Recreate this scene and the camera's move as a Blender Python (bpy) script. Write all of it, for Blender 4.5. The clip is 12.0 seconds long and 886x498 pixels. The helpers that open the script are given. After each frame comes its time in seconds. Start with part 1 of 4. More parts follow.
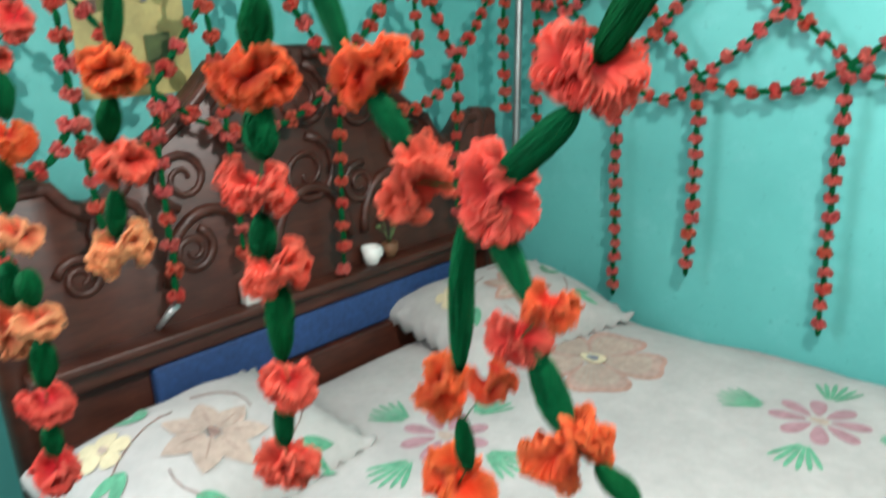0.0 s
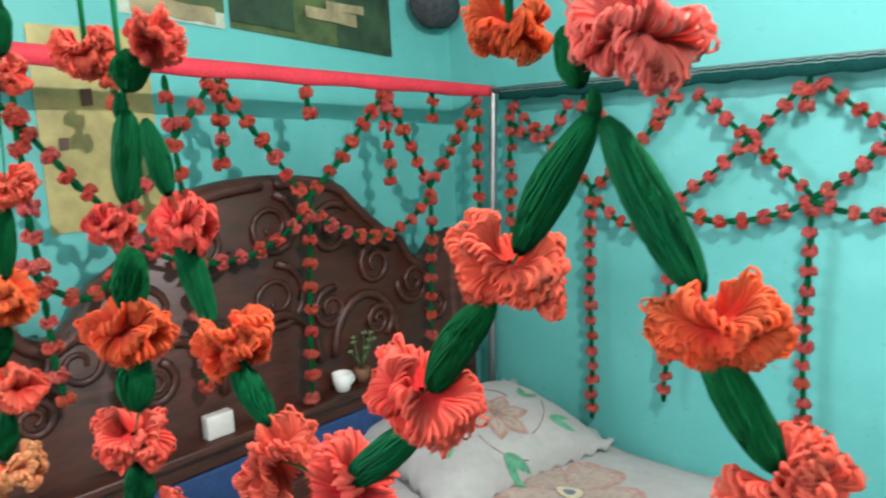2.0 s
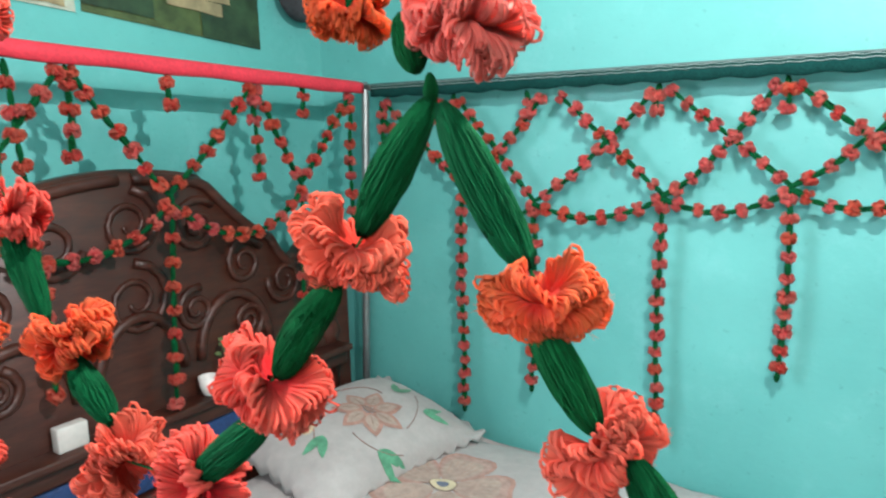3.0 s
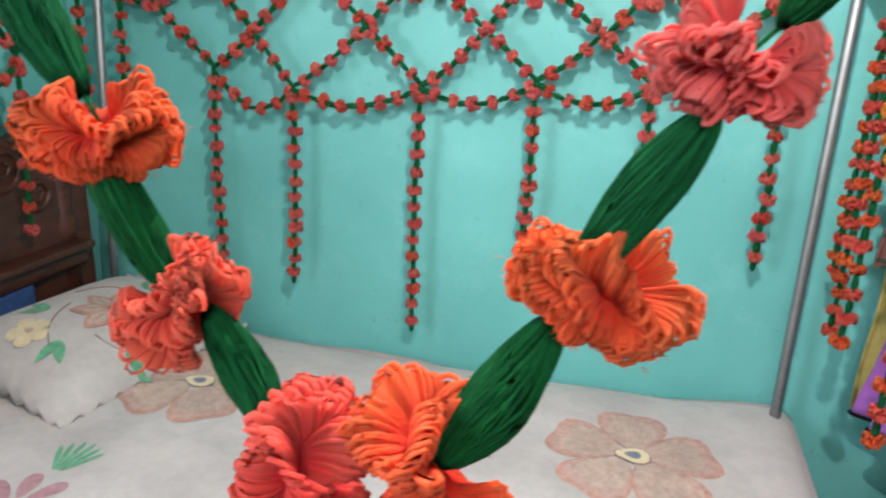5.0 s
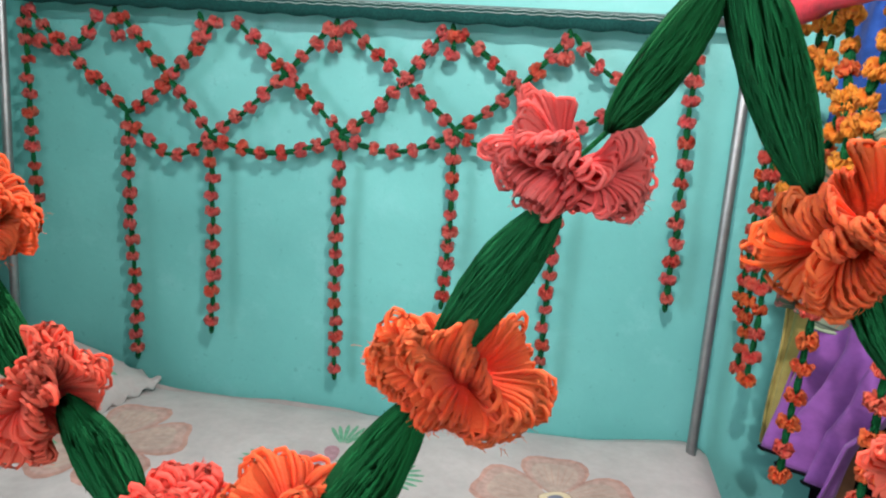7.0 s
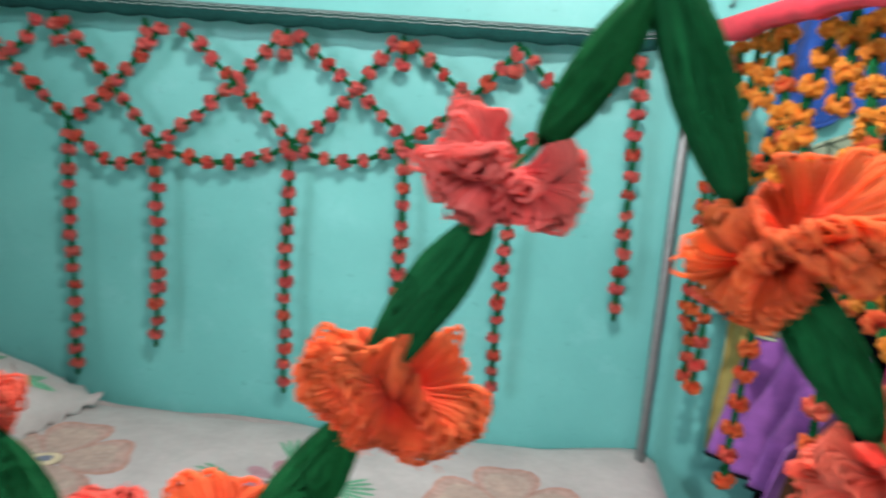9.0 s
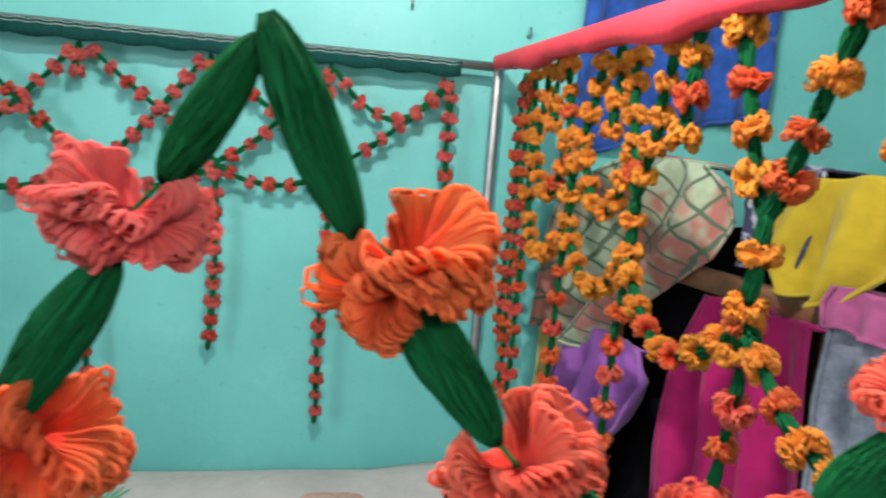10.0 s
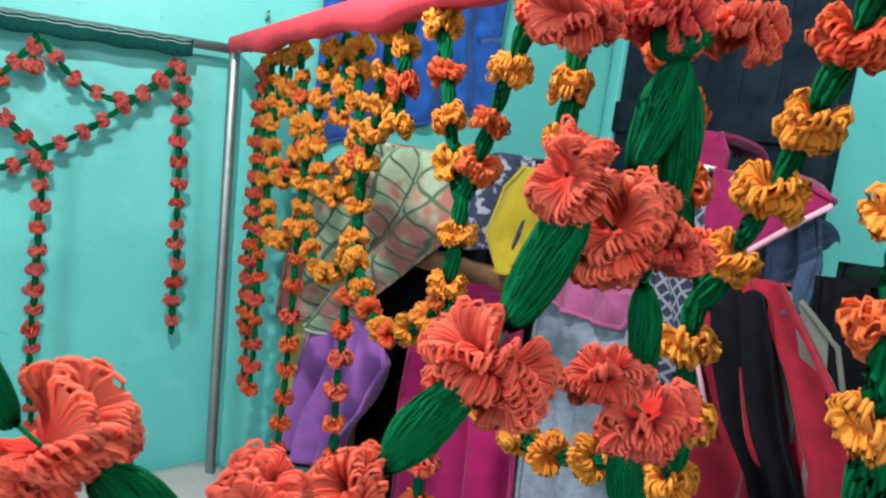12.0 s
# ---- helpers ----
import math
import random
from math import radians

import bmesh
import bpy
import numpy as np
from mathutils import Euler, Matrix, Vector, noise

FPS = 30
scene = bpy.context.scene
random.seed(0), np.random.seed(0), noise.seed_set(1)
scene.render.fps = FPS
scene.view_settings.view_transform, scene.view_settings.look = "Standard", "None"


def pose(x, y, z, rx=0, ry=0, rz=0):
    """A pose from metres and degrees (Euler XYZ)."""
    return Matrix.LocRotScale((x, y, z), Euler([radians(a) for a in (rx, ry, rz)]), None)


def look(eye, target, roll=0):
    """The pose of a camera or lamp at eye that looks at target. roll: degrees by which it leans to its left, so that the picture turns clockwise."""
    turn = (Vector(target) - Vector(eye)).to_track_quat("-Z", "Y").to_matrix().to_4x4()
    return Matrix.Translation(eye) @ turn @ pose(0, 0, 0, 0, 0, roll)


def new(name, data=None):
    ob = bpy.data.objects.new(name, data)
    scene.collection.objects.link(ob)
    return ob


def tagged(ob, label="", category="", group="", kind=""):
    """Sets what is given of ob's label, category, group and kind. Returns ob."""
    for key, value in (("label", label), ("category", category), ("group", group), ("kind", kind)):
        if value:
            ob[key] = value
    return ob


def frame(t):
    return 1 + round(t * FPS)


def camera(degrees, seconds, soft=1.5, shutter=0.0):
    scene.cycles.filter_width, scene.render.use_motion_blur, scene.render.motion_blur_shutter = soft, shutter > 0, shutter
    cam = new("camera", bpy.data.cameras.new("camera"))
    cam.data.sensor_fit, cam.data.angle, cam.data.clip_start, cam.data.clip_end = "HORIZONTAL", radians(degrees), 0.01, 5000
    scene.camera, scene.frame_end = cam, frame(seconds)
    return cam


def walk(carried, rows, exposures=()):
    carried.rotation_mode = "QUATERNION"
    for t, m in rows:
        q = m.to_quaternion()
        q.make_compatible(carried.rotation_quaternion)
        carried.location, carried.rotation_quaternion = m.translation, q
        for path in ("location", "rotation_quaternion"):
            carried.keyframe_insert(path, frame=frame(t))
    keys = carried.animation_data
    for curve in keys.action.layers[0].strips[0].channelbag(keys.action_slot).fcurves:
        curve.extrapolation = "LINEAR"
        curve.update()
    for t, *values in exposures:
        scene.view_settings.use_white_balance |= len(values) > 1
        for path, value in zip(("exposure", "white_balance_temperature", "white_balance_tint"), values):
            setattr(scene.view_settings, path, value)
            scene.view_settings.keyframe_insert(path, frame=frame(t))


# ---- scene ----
cam = camera(64.3, 12.0, 2.15, 0.4)
PATH = [
    (0, (1.468, -0.273, 1.397), (0.128, 1.096, 0.825), -2.7),
    (0.2, (1.459, -0.234, 1.416), (0.108, 1.16, 0.935), -3.0),
    (0.5, (1.459, -0.208, 1.434), (-0.063, 1.022, 1.026), -5.4),
    (1, (1.467, -0.19, 1.462), (-0.099, 1.003, 1.107), -5.2),
    (1.5, (1.485, -0.194, 1.479), (-0.042, 1.048, 1.124), -5.2),
    (2, (1.496, -0.194, 1.488), (0.129, 1.229, 1.162), -2.6),
    (2.5, (1.505, -0.19, 1.491), (0.264, 1.35, 1.195), -1.6),
    (2.7, (1.506, -0.19, 1.488), (0.33, 1.398, 1.181), -1.4),
    (4.3, (1.518, -0.163, 1.461), (0.709, 1.574, 0.883), -0.0),
    (4.5, (1.521, -0.152, 1.457), (0.796, 1.608, 0.839), 1.1),
    (5, (1.547, -0.146, 1.461), (1.04, 1.686, 0.841), 2.7),
    (5.5, (1.554, -0.146, 1.468), (1.092, 1.719, 0.915), 3.0),
    (6, (1.553, -0.144, 1.47), (1.153, 1.744, 0.944), 3.6),
    (6.5, (1.559, -0.146, 1.473), (1.181, 1.752, 0.966), 3.1),
    (7, (1.562, -0.143, 1.473), (1.239, 1.768, 0.978), 3.6),
    (8.8, (1.558, -0.142, 1.473), (1.205, 1.772, 1.01), 3.4),
    (9, (1.566, -0.139, 1.473), (1.371, 1.798, 1.016), 4.4),
    (9.5, (1.589, -0.137, 1.476), (1.672, 1.82, 1.074), 5.3),
    (10, (1.61, -0.144, 1.481), (1.869, 1.805, 1.115), 5.2),
    (10.5, (1.634, -0.149, 1.477), (2.136, 1.753, 1.118), 5.2),
    (11, (1.639, -0.154, 1.478), (2.224, 1.727, 1.131), 5.5),
    (11.5, (1.648, -0.156, 1.481), (2.448, 1.65, 1.168), 7.1),
    (12, (1.662, -0.157, 1.479), (2.548, 1.607, 1.158), 7.1),
]
walk(cam, [(t, look(eye, target, roll)) for t, eye, target, roll in PATH],
     exposures=[(0, 0.72, 6250, 9), (1.0, 0.62, 6250, 11), (2.5, 0.76, 6150, 13), (4.5, 0.57, 6500, 21), (7, 0.51, 6500, 22), (9, 0.44, 6500, 21), (10.5, 0.34, 6350, 12), (12, 0.46, 5980, 5)])


# ---- light ----
world = bpy.data.worlds.new("world")
scene.world = world
world.use_nodes = True
wn = world.node_tree
sky = wn.nodes.new("ShaderNodeTexSky")
sky.sky_type = "NISHITA"
sky.sun_disc = False
sky.sun_elevation, sky.sun_rotation = radians(40), radians(250)
wn.nodes["Background"].inputs["Strength"].default_value = 0.10
wn.links.new(sky.outputs["Color"], wn.nodes["Background"].inputs["Color"])


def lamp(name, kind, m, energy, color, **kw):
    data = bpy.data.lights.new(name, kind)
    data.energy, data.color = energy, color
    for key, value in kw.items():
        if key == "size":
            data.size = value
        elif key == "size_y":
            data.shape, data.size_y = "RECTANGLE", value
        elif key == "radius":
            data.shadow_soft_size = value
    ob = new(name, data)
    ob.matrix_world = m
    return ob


# a bare bulb above the bed, a weaker fill lamp added high behind the viewer, daylight at the window beside the
# headboard
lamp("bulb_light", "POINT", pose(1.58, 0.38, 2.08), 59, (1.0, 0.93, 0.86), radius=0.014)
lamp("front_fill", "AREA", look((2.0, -1.5, 2.15), (1.5, 0.6, 1.2)), 25, (1.0, 0.95, 0.89), size=1.2, size_y=0.12)
lamp("window_light", "AREA", pose(-0.19, -0.83, 1.75, 0, -90, 0), 42, (0.93, 0.97, 1.0), size=1.0, size_y=1.0)


# ---- materials ----
def material(name, build):
    m = bpy.data.materials.new(name)
    m.use_nodes = True
    n, l = m.node_tree.nodes, m.node_tree.links
    build(n, l, n["Principled BSDF"])
    return m


def ramp_noise(n, l, coord, scale, stops, detail=4.0, rough=0.6):
    tex = n.new("ShaderNodeTexNoise")
    tex.inputs["Scale"].default_value, tex.inputs["Detail"].default_value, tex.inputs["Roughness"].default_value = scale, detail, rough
    if coord is not None:
        l.new(coord, tex.inputs["Vector"])
    ramp = n.new("ShaderNodeValToRGB")
    while len(ramp.color_ramp.elements) < len(stops):
        ramp.color_ramp.elements.new(0.5)
    for e, (at, col) in zip(ramp.color_ramp.elements, stops):
        e.position, e.color = at, (*col, 1)
    l.new(tex.outputs["Fac"], ramp.inputs["Fac"])
    return tex, ramp


def bump(n, l, bsdf, source, strength, distance):
    b = n.new("ShaderNodeBump")
    b.inputs["Strength"].default_value, b.inputs["Distance"].default_value = strength, distance
    l.new(source, b.inputs["Height"])
    l.new(b.outputs["Normal"], bsdf.inputs["Normal"])


def mix(n, l, a, b, fac, mode="MIX"):
    m = n.new("ShaderNodeMix")
    m.data_type, m.blend_type = "RGBA", mode
    for sock, v in ((m.inputs[0], fac), (m.inputs[6], a), (m.inputs[7], b)):
        if isinstance(v, (int, float)):
            sock.default_value = v
        elif isinstance(v, tuple):
            sock.default_value = (*v, 1)
        else:
            l.new(v, sock)
    return m.outputs[2]


def plain(color, rough=0.6, metal=0.0, scale=30.0, spread=0.25, bumps=0.15, dist=0.002):
    """A surface with a fine and a coarse variation of its colour and a small relief."""
    def build(n, l, p):
        co = n.new("ShaderNodeTexCoord").outputs["Object"]
        lo, hi = tuple(c * (1 - spread) for c in color), tuple(min(1, c * (1 + spread)) for c in color)
        t1, r1 = ramp_noise(n, l, co, scale, ((0.3, lo), (0.7, hi)))
        t2, r2 = ramp_noise(n, l, co, scale / 9, ((0.35, (0.82,) * 3), (0.65, (1.0,) * 3)))
        l.new(mix(n, l, r1.outputs["Color"], r2.outputs["Color"], 1.0, "MULTIPLY"), p.inputs["Base Color"])
        p.inputs["Roughness"].default_value, p.inputs["Metallic"].default_value = rough, metal
        bump(n, l, p, t1.outputs["Fac"], bumps, dist)
    return build


def yarn(color, tip, glow=0.12, sheen=0.12, low=0.80):
    """Wool yarn: two shades of its dye, deep inside and pale at the rim to paint in shade and light, a twisted ply and
    soft light passing through.
    """
    def build(n, l, p):
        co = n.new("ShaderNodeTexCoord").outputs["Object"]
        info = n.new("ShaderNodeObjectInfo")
        # distance from the middle drives the painted shade inside and the lit rim
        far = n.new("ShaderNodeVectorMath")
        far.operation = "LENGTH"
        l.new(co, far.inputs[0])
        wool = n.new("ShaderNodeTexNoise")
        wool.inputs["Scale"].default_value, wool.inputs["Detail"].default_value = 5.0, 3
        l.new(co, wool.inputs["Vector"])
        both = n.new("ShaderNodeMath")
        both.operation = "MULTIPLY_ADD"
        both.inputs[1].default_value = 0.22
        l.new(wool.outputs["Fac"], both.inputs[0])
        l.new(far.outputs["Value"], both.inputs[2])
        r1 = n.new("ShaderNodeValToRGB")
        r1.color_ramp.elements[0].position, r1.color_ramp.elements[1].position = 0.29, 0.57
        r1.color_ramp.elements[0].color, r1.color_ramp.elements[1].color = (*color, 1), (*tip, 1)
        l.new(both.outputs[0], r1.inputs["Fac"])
        island = n.new("ShaderNodeNewGeometry")
        shade = n.new("ShaderNodeValToRGB")
        shade.color_ramp.elements[0].color, shade.color_ramp.elements[1].color = (low, low, low, 1), (1.0, 1.0, 1.0, 1)
        l.new(island.outputs["Random Per Island"], shade.inputs["Fac"])
        c1 = mix(n, l, r1.outputs["Color"], shade.outputs["Color"], 1.0, "MULTIPLY")
        hsv = n.new("ShaderNodeHueSaturation")
        rng = n.new("ShaderNodeMapRange")
        rng.inputs["To Min"].default_value, rng.inputs["To Max"].default_value = 0.494, 0.506
        l.new(info.outputs["Random"], rng.inputs["Value"])
        l.new(rng.outputs["Result"], hsv.inputs["Hue"])
        l.new(c1, hsv.inputs["Color"])
        l.new(hsv.outputs["Color"], p.inputs["Base Color"])
        p.inputs["Roughness"].default_value = 0.85
        p.inputs["Specular IOR Level"].default_value = 0.08
        p.inputs["Sheen Weight"].default_value = sheen
        p.inputs["Sheen Roughness"].default_value = 0.5
        ply = n.new("ShaderNodeTexNoise")
        ply.inputs["Scale"].default_value, ply.inputs["Detail"].default_value = 75, 3
        l.new(co, ply.inputs["Vector"])
        bump(n, l, p, ply.outputs["Fac"], 0.8, 0.0016)
        if glow:
            trans = n.new("ShaderNodeBsdfTranslucent")
            l.new(hsv.outputs["Color"], trans.inputs["Color"])
            soft = n.new("ShaderNodeMixShader")
            soft.inputs["Fac"].default_value = glow
            l.new(p.outputs["BSDF"], soft.inputs[1])
            l.new(trans.outputs["BSDF"], soft.inputs[2])
            l.new(soft.outputs["Shader"], n["Material Output"].inputs["Surface"])
    return build


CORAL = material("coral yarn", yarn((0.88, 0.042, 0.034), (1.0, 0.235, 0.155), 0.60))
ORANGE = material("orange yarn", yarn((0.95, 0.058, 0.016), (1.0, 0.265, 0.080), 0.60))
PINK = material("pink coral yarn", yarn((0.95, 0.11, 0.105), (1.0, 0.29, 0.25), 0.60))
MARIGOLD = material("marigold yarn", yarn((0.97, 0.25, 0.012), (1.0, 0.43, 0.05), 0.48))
# paler orange for the left columns, their daylight painted into the colour
AMBER = material("sunlit orange yarn", yarn((0.95, 0.15, 0.06), (1.0, 0.50, 0.24), 0.48))
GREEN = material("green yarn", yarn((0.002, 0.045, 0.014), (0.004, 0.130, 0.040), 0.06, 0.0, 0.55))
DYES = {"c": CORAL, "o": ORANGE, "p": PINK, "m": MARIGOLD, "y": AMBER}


def wall_paint(n, l, p):
    co = n.new("ShaderNodeTexCoord").outputs["Object"]
    t1, r1 = ramp_noise(n, l, co, 1.6, ((0.25, (0.092, 0.365, 0.345)), (0.75, (0.150, 0.515, 0.485))), 6)
    t2, r2 = ramp_noise(n, l, co, 7, ((0.54, (0, 0, 0)), (0.70, (1, 1, 1))), 8, 0.7)
    pale = mix(n, l, r1.outputs["Color"], (0.24, 0.60, 0.60), 0.0)
    fac = n.new("ShaderNodeMath")
    fac.operation = "MULTIPLY"
    fac.inputs[1].default_value = 0.24
    l.new(r2.outputs["Color"], fac.inputs[0])
    mx = pale.node
    l.new(fac.outputs[0], mx.inputs[0])
    t3, r3 = ramp_noise(n, l, co, 46, ((0.66, (1, 1, 1)), (0.76, (0.45, 0.5, 0.5))), 2)
    l.new(mix(n, l, pale, r3.outputs["Color"], 0.35, "MULTIPLY"), p.inputs["Base Color"])
    p.inputs["Roughness"].default_value = 0.46
    p.inputs["Specular IOR Level"].default_value = 0.35
    t4, r4 = ramp_noise(n, l, co, 14, ((0.3, (0, 0, 0)), (0.7, (1, 1, 1))), 8, 0.65)
    bump(n, l, p, t4.outputs["Fac"], 0.38, 0.005)


WALL = material("teal wall paint", wall_paint)
WHITEWASH = material("pale ceiling paint", plain((0.45, 0.45, 0.43), 0.8, 0, 12, 0.05))
CEMENT = material("cement floor", plain((0.13, 0.11, 0.10), 0.5, 0, 20, 0.2))
STEEL = material("brushed steel pipe", plain((0.30, 0.33, 0.33), 0.45, 0.8, 60, 0.1, 0.05))
RED = material("red ribbon", plain((0.72, 0.035, 0.06), 0.7, 0, 120, 0.15, 0.4, 0.001))
LACE = material("dark green lace", plain((0.006, 0.05, 0.045), 0.95, 0, 200, 0.3, 0.5, 0.001))
LACE.node_tree.nodes["Principled BSDF"].inputs["Specular IOR Level"].default_value = 0.1
LACETHREAD = material("silver lace thread", plain((0.45, 0.55, 0.52), 0.5, 0.2, 200, 0.2))


def wood_grain(n, l, p):
    co = n.new("ShaderNodeTexCoord").outputs["Object"]
    mp = n.new("ShaderNodeMapping")
    mp.inputs["Scale"].default_value = (1, 1, 6)
    l.new(co, mp.inputs["Vector"])
    t1, r1 = ramp_noise(n, l, mp.outputs["Vector"], 9, ((0.3, (0.030, 0.008, 0.005)), (0.7, (0.095, 0.026, 0.014))), 8, 0.7)
    t2, r2 = ramp_noise(n, l, co, 3, ((0.35, (0.7,) * 3), (0.65, (1.0,) * 3)))
    l.new(mix(n, l, r1.outputs["Color"], r2.outputs["Color"], 1.0, "MULTIPLY"), p.inputs["Base Color"])
    p.inputs["Roughness"].default_value = 0.42
    bump(n, l, p, t1.outputs["Fac"], 0.2, 0.002)


WOOD = material("carved dark wood", wood_grain)
RAWWOOD = material("plain brown wood", plain((0.17, 0.075, 0.035), 0.6, 0, 25, 0.35))
BLUEPANEL = material("blue cloth panel", plain((0.018, 0.055, 0.17), 0.75, 0, 60, 0.25))


def fabric(color, scale=40, spread=0.15):
    def build(n, l, p):
        plain(color, 0.9, 0, scale, spread, 0.3, 0.002)(n, l, p)
        p.inputs["Sheen Weight"].default_value = 0.15 if max(color) > 0.1 else 0.0
        p.inputs["Specular IOR Level"].default_value = 0.15 if max(color) > 0.05 else 0.03
    return build


SHEET = material("white printed bedsheet", fabric((0.475, 0.45, 0.435), 50, 0.05))
PETAL = material("rust brown fabric print", fabric((0.47, 0.27, 0.22), 60, 0.22))
PETALPALE = material("pale rust fabric print", fabric((0.47, 0.36, 0.30), 60, 0.15))
PETALMID = material("faded rust fabric print", fabric((0.47, 0.315, 0.265), 60, 0.2))
PRINTLINE = material("brown print outline", fabric((0.30, 0.19, 0.16), 60, 0.2))
PRINTGREEN = material("green fabric print", fabric((0.12, 0.36, 0.22), 60, 0.25))
PRINTMAUVE = material("mauve fabric print", fabric((0.40, 0.22, 0.25), 60, 0.2))
PRINTCREAM = material("cream print centre", fabric((0.68, 0.58, 0.38), 60, 0.1))
PRINTGREY = material("grey print centre", fabric((0.17, 0.19, 0.25), 60, 0.2))


# ---- helpers for meshes ----
def part(name, bm, mat, parent=None, label="", smooth=True):
    """Links a bmesh as one mesh object, under a thing or a part."""
    me = bpy.data.meshes.new(name)
    bm.to_mesh(me)
    bm.free()
    for f in me.polygons:
        f.use_smooth = smooth
    me.materials.append(mat)
    ob = new(name, me)
    if parent is not None:
        ob.parent = parent
        ob.matrix_parent_inverse = parent.matrix_world.inverted() if parent.type != "EMPTY" else Matrix.Translation(-parent.location)
    if label:
        tagged(ob, label)
    return ob


def shared(name, mesh, parent, m):
    """An object of its own on a mesh that alike pieces share."""
    ob = new(name, mesh)
    ob.parent = parent
    ob.matrix_parent_inverse = Matrix.Translation(-parent.location)
    ob.matrix_basis = m
    return ob


def thing(name, at, label, category, group="", kind=""):
    ob = new(name)
    ob.empty_display_size = 0.05
    ob.location = at
    return tagged(ob, label, category, group, kind)


def to_mesh(name, bm, mat, smooth=True):
    me = bpy.data.meshes.new(name)
    bm.to_mesh(me)
    bm.free()
    for f in me.polygons:
        f.use_smooth = smooth
    me.materials.append(mat)
    return me


def box(bm, lo, hi, bevel=0.0, segments=2):
    got = bmesh.ops.create_cube(bm, size=1.0)["verts"]
    for v in got:
        v.co = Vector([lo[i] + (v.co[i] + 0.5) * (hi[i] - lo[i]) for i in range(3)])
    if bevel:
        edges = list({e for v in got for e in v.link_edges})
        bmesh.ops.bevel(bm, geom=edges, offset=bevel, segments=segments, affect="EDGES", profile=0.6)
    return bm


def tube(bm, pts, radius, sides=6, closed=False, caps=True):
    """A tube along points; radius is a number or one for each point."""
    pts = [Vector(p) for p in pts]
    n = len(pts)
    rings = []
    up = Vector((0.31, 0.17, 0.93))
    for i, p in enumerate(pts):
        a = pts[(i - 1) % n] if closed or i else pts[0]
        b = pts[(i + 1) % n] if closed or i < n - 1 else pts[-1]
        d = (b - a).normalized()
        s = d.cross(up)
        if s.length < 1e-4:
            s = d.cross(Vector((1, 0, 0)))
        s.normalize()
        up2 = s.cross(d)
        r = radius[i] if isinstance(radius, (list, tuple)) else radius
        rings.append([bm.verts.new(p + r * (math.cos(k * math.tau / sides) * s + math.sin(k * math.tau / sides) * up2)) for k in range(sides)])
    for i in range(n if closed else n - 1):
        a, b = rings[i], rings[(i + 1) % n]
        for k in range(sides):
            bm.faces.new((a[k], a[(k + 1) % sides], b[(k + 1) % sides], b[k]))
    if caps and not closed:
        bm.faces.new(rings[0][::-1])
        bm.faces.new(rings[-1])
    return bm


def lathe(bm, profile, steps=20, at=(0, 0, 0)):
    """A turned form from (radius, height) pairs."""
    rings = [[bm.verts.new((at[0] + r * math.cos(k * math.tau / steps), at[1] + r * math.sin(k * math.tau / steps), at[2] + z)) for k in range(steps)] for r, z in profile]
    for a, b in zip(rings, rings[1:]):
        for k in range(steps):
            bm.faces.new((a[k], a[(k + 1) % steps], b[(k + 1) % steps], b[k]))
    bm.faces.new(rings[0][::-1])
    bm.faces.new(rings[-1])
    return bm


def align(p, direction, spin=0.0, s=(1, 1, 1)):
    """A pose whose z axis points along direction."""
    q = Vector(direction).to_track_quat("Z", "Y")
    return Matrix.LocRotScale(p, q, None) @ Matrix.Rotation(spin, 4, "Z") @ Matrix.Diagonal((*s, 1))


# ---- the room ----
X0, X1, Y0, Y1, ZC = -0.23, 3.12, -3.6, 1.68, 3.0
bm = bmesh.new()
box(bm, (X0 - 0.15, Y0 - 0.15, -0.1), (X1 + 0.15, Y1 + 0.15, 0))
tagged(part("floor", bm, CEMENT, smooth=False), "grey brown cement floor", "floor", kind="structure")
bm = bmesh.new()
box(bm, (X0 - 0.15, Y0 - 0.15, ZC), (X1 + 0.15, Y1 + 0.15, ZC + 0.12))
tagged(part("ceiling", bm, WHITEWASH, smooth=False), "pale painted ceiling", "ceiling", kind="structure")
bm = bmesh.new()
box(bm, (X0 - 0.15, Y1, 0), (X1 + 0.15, Y1 + 0.15, ZC))
tagged(part("wall_north", bm, WALL, smooth=False), "glossy teal painted wall behind the bed's long side", "wall", kind="structure")
bm = bmesh.new()
box(bm, (X1, Y0, 0), (X1 + 0.15, Y1, ZC))
tagged(part("wall_east", bm, WALL, smooth=False), "teal painted wall behind the clothes", "wall", kind="structure")
bm = bmesh.new()
box(bm, (X0 - 0.15, Y0 - 0.15, 0), (X1 + 0.15, Y0, ZC))
tagged(part("wall_south", bm, WALL, smooth=False), "teal painted wall behind the viewer", "wall", kind="structure")
bm = bmesh.new()
WY0, WY1, WZ0, WZ1 = -1.36, -0.3, 1.25, 2.25
box(bm, (X0 - 0.15, WY1, 0), (X0, Y1, ZC))
box(bm, (X0 - 0.15, Y0, 0), (X0, WY0, ZC))
box(bm, (X0 - 0.15, WY0, 0), (X0, WY1, WZ0))
box(bm, (X0 - 0.15, WY0, WZ1), (X0, WY1, ZC))
tagged(part("wall_west", bm, WALL, smooth=False), "teal painted wall behind the headboard with a window opening", "wall", kind="structure")
bm = bmesh.new()
box(bm, (-40, -40, -0.16), (40, 40, -0.12))
tagged(part("ground", bm, CEMENT, smooth=False), "plain ground outside the room", "ground", kind="structure")


